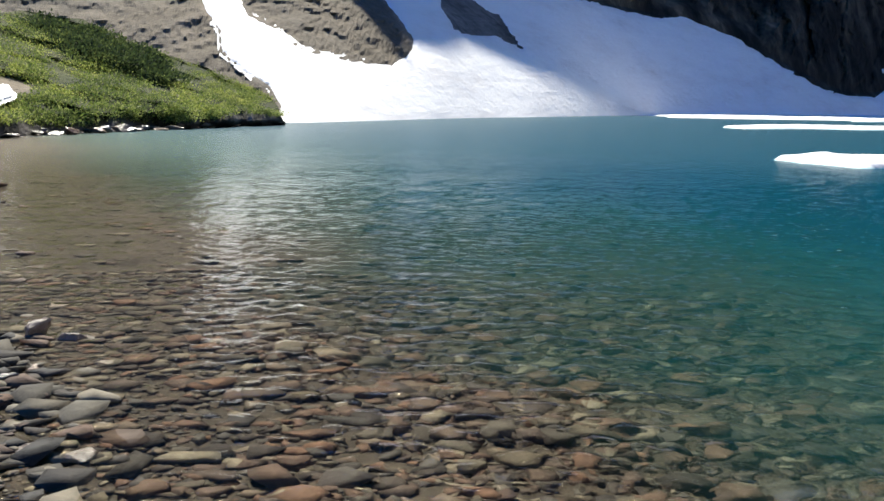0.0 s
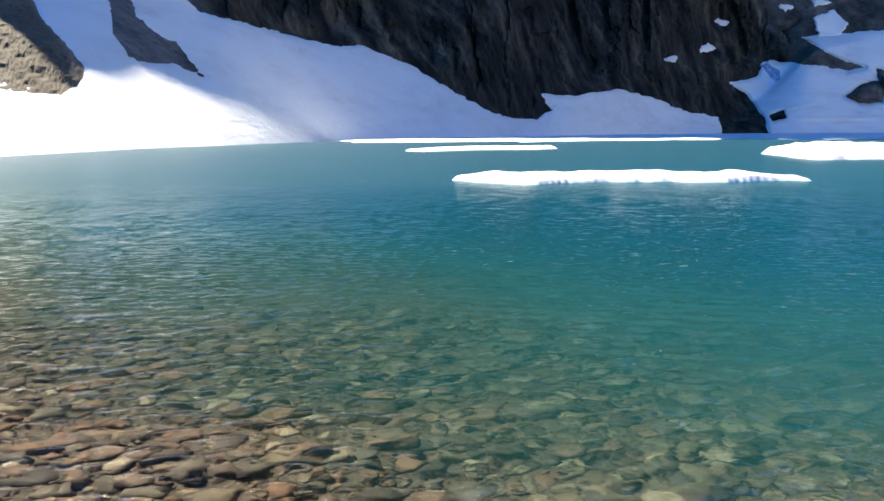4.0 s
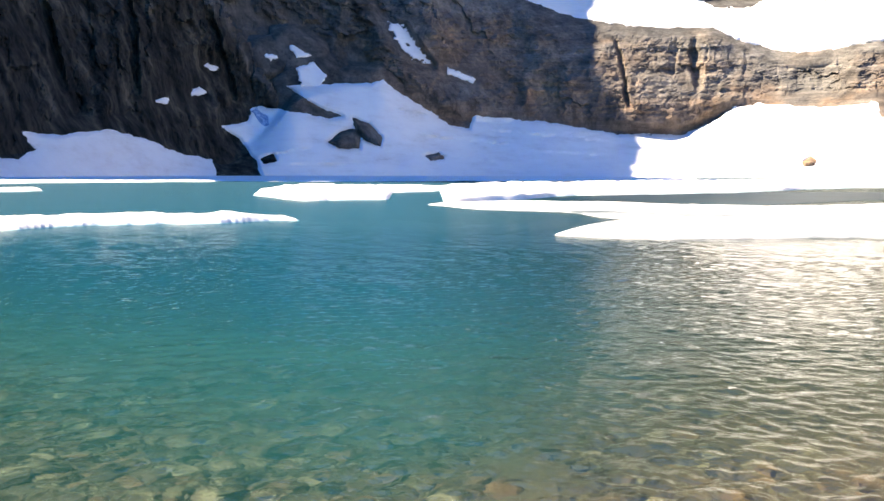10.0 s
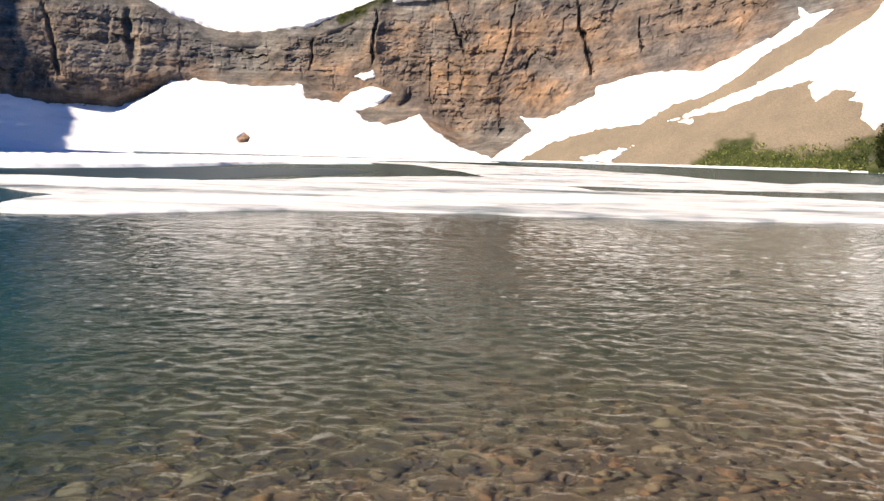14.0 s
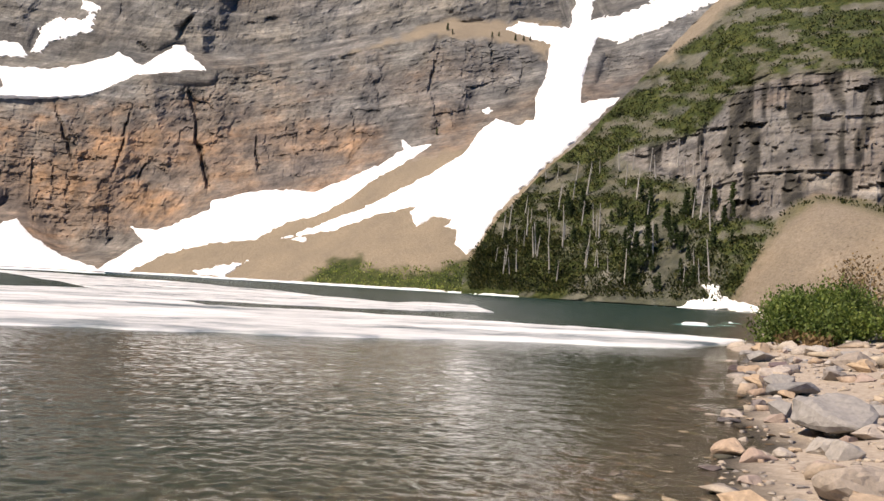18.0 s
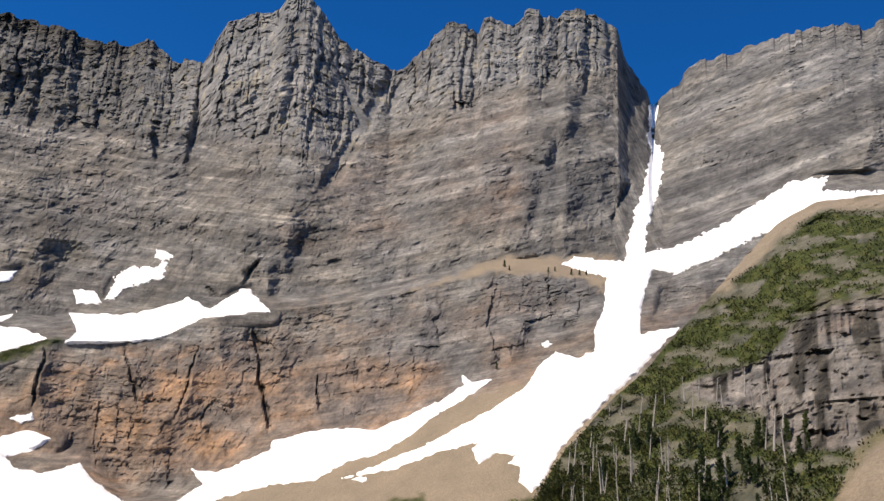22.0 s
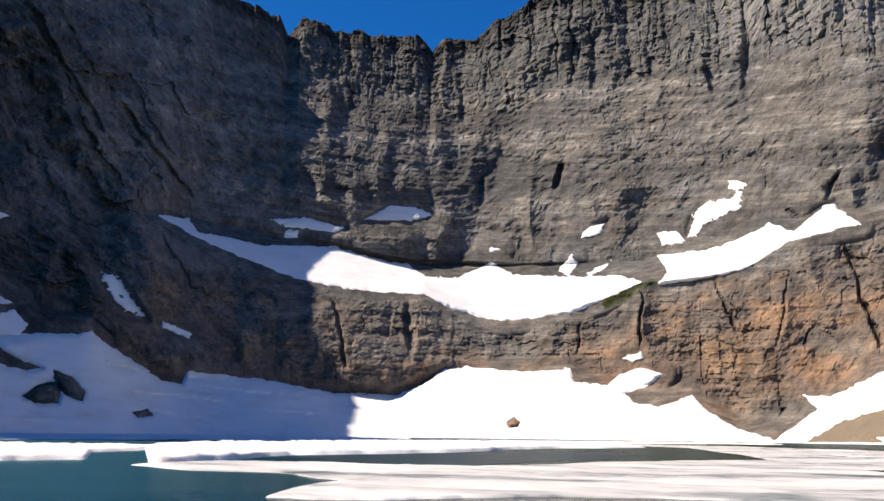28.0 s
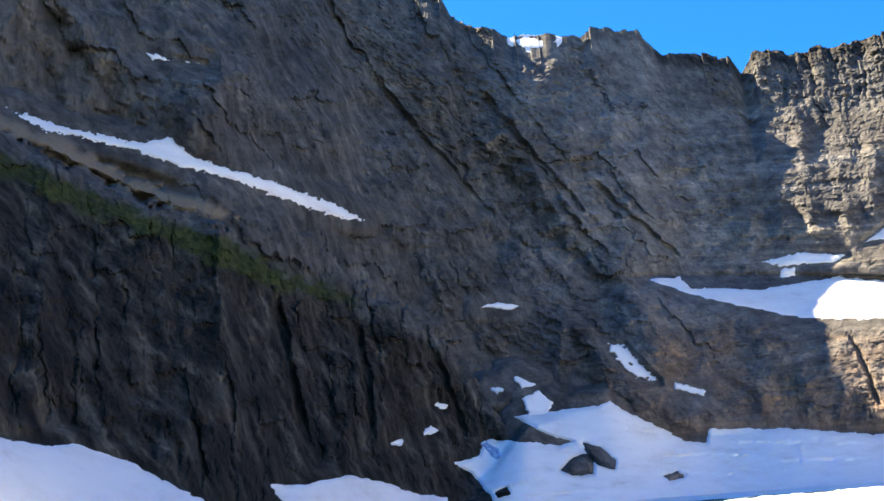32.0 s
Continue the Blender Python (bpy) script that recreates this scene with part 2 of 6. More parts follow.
def ice_material():
    m, n, l, p = material("floe_ice")
    col = ramp(n, l, noise_node(n, l, 0.5, 7, 0.68, (1, 1, 1)), [(0.3, (0.55, 0.58, 0.60)), (0.42, (0.76, 0.77, 0.78)), (0.6, (0.88, 0.88, 0.88))])
    blush = noise_node(n, l, 0.09, 4, 0.6)
    col = mix(n, l, 1.0, col, ramp(n, l, blush, [(0.5, (1, 1, 1)), (0.68, (1.0, 0.90, 0.86))]), "MULTIPLY")
    geo = n.new("ShaderNodeNewGeometry")
    sep = n.new("ShaderNodeSeparateXYZ")
    l.new(geo.outputs["Position"], sep.inputs[0])
    wet = ramp(n, l, sep.outputs[2], [(0.0, (0.34, 0.66, 0.70)), (0.07, (1, 1, 1))])
    l.new(mix(n, l, 1.0, col, wet, "MULTIPLY"), p.inputs["Base Color"])
    p.inputs["Roughness"].default_value = 0.55
    l.new(bump(n, l, noise_node(n, l, 3, 7, 0.65), 0.5, 0.08), p.inputs["Normal"])
    return m


def stone_material(name, tints, wet=False):
    m, n, l, p = material(name)
    info = n.new("ShaderNodeObjectInfo")
    geo = n.new("ShaderNodeNewGeometry")
    pick = geo.outputs["Random Per Island"] if wet else info.outputs["Random"]
    base = ramp(n, l, pick, [(i / (len(tints) - 1), t) for i, t in enumerate(tints)])
    grain = noise_node(n, l, 14, 8, 0.7)
    col = mix(n, l, 0.6, base, ramp(n, l, grain, [(0.3, (0.5, 0.5, 0.5)), (0.7, (1.4, 1.38, 1.35))]), "MULTIPLY")
    l.new(col, p.inputs["Base Color"])
    p.inputs["Roughness"].default_value = 0.85
    l.new(bump(n, l, grain, 0.6, 0.03), p.inputs["Normal"])
    return m


def water_material():
    """Clear at the edge, milky teal where it is deep (attribute depth), with wind ripples."""
    m, n, l, p = material("lake_water")
    out = n["Material Output"]
    n.remove(p)
    depth = attribute(n, "depth")
    fine = noise_node(n, l, 1.0, 4, 0.55, (11, 8.5, 1))
    wave = noise_node(n, l, 1.0, 3, 0.5, (3.6, 2.6, 1))
    swell = noise_node(n, l, 1.0, 2, 0.5, (1.5, 1.0, 1))
    nrm = bump(n, l, swell, 0.5, 0.08, None)
    nrm = bump(n, l, wave, 0.4, 0.05, nrm)
    nrm = bump(n, l, fine, 0.6, 0.012, nrm)
    fres = n.new("ShaderNodeFresnel")
    fres.inputs[0].default_value = 1.33
    l.new(nrm, fres.inputs["Normal"])
    gloss = n.new("ShaderNodeBsdfGlossy")
    l.new(ramp(n, l, attribute(n, "open").outputs["Fac"], [(0.0, (0.01, 0.01, 0.01)), (1.0, (0.2, 0.2, 0.2))]), gloss.inputs["Roughness"])
    l.new(nrm, gloss.inputs["Normal"])
    clear = n.new("ShaderNodeBsdfRefraction")
    clear.inputs["IOR"].default_value = 1.33
    l.new(ramp(n, l, depth.outputs["Fac"], [(0.0, (0.84, 0.82, 0.79)), (0.3, (0.66, 0.78, 0.72)), (0.7, (0.5, 0.74, 0.70))]), clear.inputs["Color"])
    clear.inputs["Roughness"].default_value = 0.0
    l.new(nrm, clear.inputs["Normal"])
    milk = n.new("ShaderNodeBsdfDiffuse")
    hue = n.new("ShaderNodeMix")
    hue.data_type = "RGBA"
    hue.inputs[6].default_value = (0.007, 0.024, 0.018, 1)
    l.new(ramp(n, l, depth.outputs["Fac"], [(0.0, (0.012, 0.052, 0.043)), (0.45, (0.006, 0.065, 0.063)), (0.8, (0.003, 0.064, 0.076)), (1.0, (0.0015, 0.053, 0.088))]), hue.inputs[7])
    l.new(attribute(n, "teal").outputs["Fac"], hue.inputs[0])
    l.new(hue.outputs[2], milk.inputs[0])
    body = n.new("ShaderNodeMixShader")
    l.new(depth.outputs["Fac"], body.inputs[0])
    l.new(clear.outputs[0], body.inputs[1])
    l.new(milk.outputs[0], body.inputs[2])
    top = n.new("ShaderNodeMixShader")
    chop = n.new("ShaderNodeMath")
    chop.operation = "MULTIPLY"
    l.new(ramp(n, l, attribute(n, "open").outputs["Fac"], [(0.0, (0.95, 0.95, 0.95)), (1.0, (0.28, 0.28, 0.28))]), chop.inputs[1])
    l.new(fres.outputs[0], chop.inputs[0])
    l.new(chop.outputs[0], top.inputs[0])
    l.new(body.outputs[0], top.inputs[1])
    l.new(gloss.outputs[0], top.inputs[2])
    l.new(top.outputs[0], out.inputs[0])
    return m


def ground_material():
    m, n, l, p = material("shore_gravel")
    grain = noise_node(n, l, 9, 8, 0.75)
    big = noise_node(n, l, 0.8, 4, 0.6)
    col = ramp(n, l, grain, [(0.3, (0.016, 0.013, 0.009)), (0.5, (0.042, 0.034, 0.024)), (0.7, (0.085, 0.068, 0.048))])
    col = mix(n, l, 0.6, col, ramp(n, l, big, [(0.3, (0.7, 0.68, 0.62)), (0.7, (1.2, 1.15, 1.1))]), "MULTIPLY")
    sand = ramp(n, l, grain, [(0.3, (0.22, 0.175, 0.14)), (0.5, (0.34, 0.28, 0.225)), (0.7, (0.45, 0.385, 0.32))])
    geo = n.new("ShaderNodeNewGeometry")
    sep = n.new("ShaderNodeSeparateXYZ")
    l.new(geo.outputs["Position"], sep.inputs[0])
    dry = ramp(n, l, sep.outputs[2], [(0.02, (0, 0, 0)), (0.10, (1, 1, 1))])
    col = mix(n, l, dry, col, sand)
    l.new(col, p.inputs["Base Color"])
    p.inputs["Roughness"].default_value = 0.9
    l.new(bump(n, l, grain, 0.7, 0.05), p.inputs["Normal"])
    return m


def rotten_ice_material():
    """Thin grey candled ice with darker soaked streaks."""
    m, n, l, p = material("rotten_ice")
    soak = noise_node(n, l, 1.0, 7, 0.7, (0.22, 0.06, 1))
    col = ramp(n, l, soak, [(0.36, (0.08, 0.11, 0.12)), (0.42, (0.32, 0.34, 0.35)), (0.49, (0.57, 0.57, 0.57)), (0.62, (0.76, 0.755, 0.755))])
    l.new(col, p.inputs["Base Color"])
    p.inputs["Roughness"].default_value = 0.45
    l.new(bump(n, l, noise_node(n, l, 2.5, 7, 0.65), 0.5, 0.08), p.inputs["Normal"])
    return m


def dark_lead_material():
    """Near-black teal sheet painted for a lead's dark water and shaded ice edge."""
    m, n, l, p = material("dark_lead")
    l.new(ramp(n, l, noise_node(n, l, 1.0, 6, 0.65, (0.25, 0.06, 1)), [(0.35, (0.002, 0.012, 0.02)), (0.55, (0.005, 0.025, 0.038)), (0.7, (0.015, 0.05, 0.065))]), p.inputs["Base Color"])
    p.inputs["Roughness"].default_value = 0.35
    p.inputs["Specular IOR Level"].default_value = 0.03
    return m


def blue_ice_material():
    """Dense old glacier ice with upright melt grooves."""
    m, n, l, p = material("blue_ice")
    groove = noise_node(n, l, 1.0, 5, 0.65, (0.9, 0.9, 0.12))
    l.new(ramp(n, l, groove, [(0.35, (0.10, 0.20, 0.38)), (0.55, (0.30, 0.45, 0.66)), (0.7, (0.62, 0.70, 0.80))]), p.inputs["Base Color"])
    p.inputs["Roughness"].default_value = 0.35
    l.new(bump(n, l, groove, 0.6, 0.6), p.inputs["Normal"])
    return m


ROTTEN, DARK_LEAD, BLUE_ICE = rotten_ice_material(), dark_lead_material(), blue_ice_material()
ROCK, SNOW, ICE, WATER, GROUND = mountain_material(), snow_material(), ice_material(), water_material(), ground_material()


# ---- mesh helpers ----
def grid_mesh(name, pts, mat, keep=None, attrs=None, smooth_shade=True):
    """A mesh from a rows x columns x 3 array of points; keep: faces to keep."""
    h, w = pts.shape[:2]
    idx = np.arange(h * w).reshape(h, w)
    quads = np.stack([idx[:-1, :-1], idx[:-1, 1:], idx[1:, 1:], idx[1:, :-1]], -1).reshape(-1, 4)
    if keep is not None:
        quads = quads[keep.reshape(-1)]
    used = np.zeros(h * w, bool)
    used[quads.reshape(-1)] = True
    remap = np.cumsum(used) - 1
    quads = remap[quads]
    me = bpy.data.meshes.new(name)
    co = pts.reshape(-1, 3)[used].astype(np.float32)
    me.vertices.add(len(co))
    me.vertices.foreach_set("co", co.ravel())
    me.loops.add(quads.size)
    me.polygons.add(len(quads))
    me.loops.foreach_set("vertex_index", quads.ravel().astype(np.int32))
    me.polygons.foreach_set("loop_start", (np.arange(len(quads)) * 4).astype(np.int32))
    me.update(calc_edges=True)
    me.polygons.foreach_set("use_smooth", np.full(len(quads), smooth_shade))
    for key, val in (attrs or {}).items():
        if val.ndim == 3:
            at = me.color_attributes.new(key, "FLOAT_COLOR", "POINT")
            rgba = np.ones((int(used.sum()), 4), np.float32)
            rgba[:, :3] = val.reshape(-1, 3)[used]
            at.data.foreach_set("color", rgba.ravel())
        else:
            at = me.attributes.new(key, "FLOAT", "POINT")
            at.data.foreach_set("value", val.reshape(-1)[used].astype(np.float32))
    me.materials.append(mat)
    return new(name, me)


def part(name, bm, mat, parent, label=""):
    me = bpy.data.meshes.new(name)
    bm.to_mesh(me)
    bm.free()
    me.materials.append(mat)
    ob = new(name, me)
    ob.parent = parent
    if label:
        tagged(ob, label)
    return ob


# ---- the cirque, as curves over the heading (degrees, left of the first view positive) ----
shore_r = table([(60, 100), (25, 95), (15, 80), (9.5, 68), (3, 86), (-7, 130), (-10, 158), (-20, 225), (-34, 400), (-50, 480), (-66, 500),
                 (-83, 440), (-91, 380), (-101, 310), (-111, 300), (-121, 300), (-140, 300), (-175, 300)], 5)
base_el = table([(60, 9), (25, 9.5), (15, 9.5), (12, 9.2), (5, 9), (0, 8.5), (-4, 7.0), (-8, 5.9), (-13.4, 4.95), (-16.5, 3.8), (-20, 2), (-22.5, 0.85), (-24.5, 1.0),
                 (-26, 2.0), (-28.3, 2.3), (-31, 1.5), (-33.5, 0.7), (-35, 0.4), (-36.8, 1.5), (-39, 4.2), (-44, 5.2), (-46.7, 3.7), (-49, 3.0),
                 (-54, 3.0), (-58, 2.4), (-61.4, 2.2), (-64.4, 3.8), (-71.8, 3.8), (-75.2, 2.4), (-78.8, 2.15), (-81.3, 0.8), (-84, 1.0), (-87, 2.8),
                 (-89, 4.2), (-95, 5.4), (-100, 8.2), (-104, 9.8), (-108, 12), (-112, 12), (-121, 14), (-140, 14), (-175, 8)])
base_d = table([(60, 40), (25, 60), (5, 75), (-8, 55), (-16, 45), (-22, 16), (-35, 14), (-40, 45), (-58, 55), (-66, 75), (-80, 50), (-84, 40), (-90, 70),
                (-100, 120), (-110, 150), (-121, 150), (-175, 150)], 5)
rim_el = table([(60, 12), (25, 16), (10, 22), (0, 23), (-8.9, 22), (-12, 20.9), (-15.2, 19.2), (-21, 17.6), (-24.7, 15.3), (-27, 13.6), (-32, 12.2), (-38, 11.2), (-47.3, 11.8),
                (-51, 10.5), (-55, 9.0), (-60, 8.3), (-63, 8.2), (-66.5, 6.9), (-69.8, 6.9), (-73.9, 8.0), (-76, 8.9), (-80, 9.2), (-82, 9.6),
                (-85, 11), (-88, 11.6), (-93.7, 12.7), (-100.6, 14.5), (-102.6, 15), (-108.4, 14.4), (-112, 15.2), (-116, 17.2), (-121, 18.4), (-140, 18), (-175, 12)])
rim_d = table([(60, 60), (25, 40), (8, 40), (2, 60), (-4, 120), (-8, 120), (-20, 95), (-35, 70), (-47, 90), (-60, 60), (-75, 55), (-88, 80), (-100, 85), (-108, 40), (-121, 60), (-175, 80)], 5)
bench_el = table([(60, 13), (25, 17), (10, 23.5), (0, 24), (-8.9, 23.3), (-16.4, 21.8), (-20, 21), (-25, 19.4), (-28.6, 18.0), (-31, 16.0), (-38, 12.4), (-47.3, 12.5), (-55, 11.5),
                  (-62, 10.2), (-68, 10.0), (-76, 10.2), (-80, 11.2), (-84, 12.2), (-88, 12.4), (-94, 13.4), (-102, 15.6), (-109, 15.6), (-113, 17.5), (-121, 20), (-140, 19), (-175, 13)])
bench_d = table([(60, 10), (3, 10), (-4, 20), (-20, 24), (-31, 18), (-40, 8), (-46, 12), (-50, 50), (-66, 95), (-80, 80), (-88, 25), (-104, 25), (-112, 50), (-175, 20)], 5)
# Above heading -30 the crest is unseen, shaped to throw the snow's shadow edge.
RIDGE_SOUTH = [(60, 14), (40, 20), (28, 26), (20, 30), (13, 34), (11.5, 36), (10.9, 36.6), (10.4, 35.65), (9.2, 34.8), (8.05, 33.7), (7.15, 33.35), (5.85, 33.05), (4.8, 32.6), (3.45, 32.05), (2.4, 31.9), (1.3, 32.0), (0, 33.5), (-2, 39), (-4, 44), (-10, 46.8), (-22, 37.7), (-30, 31.6), (-36.0, 29.8), (-36.6, 28.6), (-40.4, 27.3), (-48.5, 26.6),
               (-49.8, 25.2), (-51.7, 24.9), (-53.7, 24.1), (-54.3, 23.1), (-55.1, 24.0), (-57.2, 23.6), (-62.4, 23.5), (-63.3, 22.7), (-64.0, 23.3), (-66, 23.4),
               (-67, 24.1), (-69.3, 25.3), (-71.2, 26.0), (-74.6, 25.8), (-78.1, 25.5), (-79.45, 26.4), (-80.6, 25.6), (-82.6, 25.5)]
RIDGE_WEST = [(-83.9, 28.0), (-86.7, 28.9), (-87.6, 30.0), (-88.9, 30.1), (-90.9, 28.2), (-93.2, 26.9), (-94.7, 26.2), (-96.1, 27.1), (-97.1, 28.2),
              (-98.4, 29.3), (-100.2, 29.0), (-100.6, 29.8), (-102.4, 29.5), (-103.5, 30.0), (-105.4, 29.6), (-105.9, 30.2), (-107.9, 29.9), (-109.3, 29.1),
              (-109.85, 27.0), (-111.1, 25.6), (-111.4, 24.4), (-112.1, 25.1), (-114.6, 26.8), (-118.6, 27.8), (-122, 28), (-140, 26), (-175, 16)]
ridge_el = table(RIDGE_SOUTH + RIDGE_WEST, 0)
# Small at headings above 0: unseen wall drawn near to sharpen its shadow.
ridge_d = table([(60, 60), (25, 60), (8, 55), (2, 80), (-4, 149), (-10, 171), (-20, 199), (-35, 217), (-45, 160), (-50, 158), (-56, 225), (-62, 279), (-66, 262), (-88, 250), (-105, 250), (-112, 300), (-121, 240), (-175, 200)], 5)


crown_foot = table([(60, 60), (-47, 40), (-50, 21.4), (-56, 20.8), (-60, 19.6), (-66, 19.8), (-72, 21.0), (-82, 21.2), (-87.3, 22.0), (-91.5, 20.8), (-93.8, 23.0), (-96.7, 24.6), (-101, 25.7), (-105.8, 26.5),
                    (-109, 26.6), (-109.8, 40), (-175, 40)], 0.4)


crest_el = table([(60, 26), (0, 25), (-8.9, 22), (-16.8, 18.75), (-21, 17.5), (-25, 15.1), (-29, 13.6), (-33.5, 11.4), (-36.5, 7.1), (-38, 4.0), (-39, -2), (-175, -2)], 0.5)


def profile(az):
    """Distance and height of the levels of the slope: water's edge, cliff foot, rim, back of the bench, ridge, far side."""
    r0 = shore_r(az)
    r1 = r0 + base_d(az)
    r2 = r1 + rim_d(az)
    r3 = r2 + bench_d(az)
    r4 = r3 + ridge_d(az)
    tan = lambda e: np.tan(np.radians(e))
    r = np.stack([r0 - 6, r0, r1, r2, r3, r4, r4 + 120])
    z = np.stack([0 * r0 - 2.5, 0 * r0 + 0.1, EYE + r1 * tan(base_el(az)), EYE + r2 * tan(rim_el(az)), EYE + r3 * tan(bench_el(az)), EYE + r4 * tan(ridge_el(az)),
                  (EYE + r4 * tan(ridge_el(az))) * 0.6])
    return r, z


def surface(az, el, levels=profile):
    """The undisturbed slope seen at a heading and a height angle: distance and height."""
    r, z = levels(az)
    te = np.tan(np.radians(el))
    out_r = np.zeros_like(az)
    done = np.zeros(az.shape, bool)
    last = len(r) - 2
    for k in range(1, last):
        ra, rb, za, zb = r[k], r[k + 1], z[k] - EYE, z[k + 1] - EYE
        t = (ra * te - za) / ((zb - za) - te * (rb - ra))
        ok = ~done & (te <= zb / rb + 1e-9)
        out_r = np.where(ok, ra + np.clip(t, -0.3, 1) * (rb - ra), out_r)
        done |= ok
    out_r = np.where(done, out_r, r[last])
    return out_r, EYE + out_r * te


def place(az, r, z):
    a = np.radians(az)
    return np.stack([-r * np.sin(a), r * np.cos(a), z], -1)


def toward_eye(p, d):
    """Shift points by d metres along the line of sight, so that the outline stays."""
    eye = np.array([0, 0, EYE])
    v = p - eye
    return eye + v * (1 - d / np.linalg.norm(v, axis=-1))[..., None]


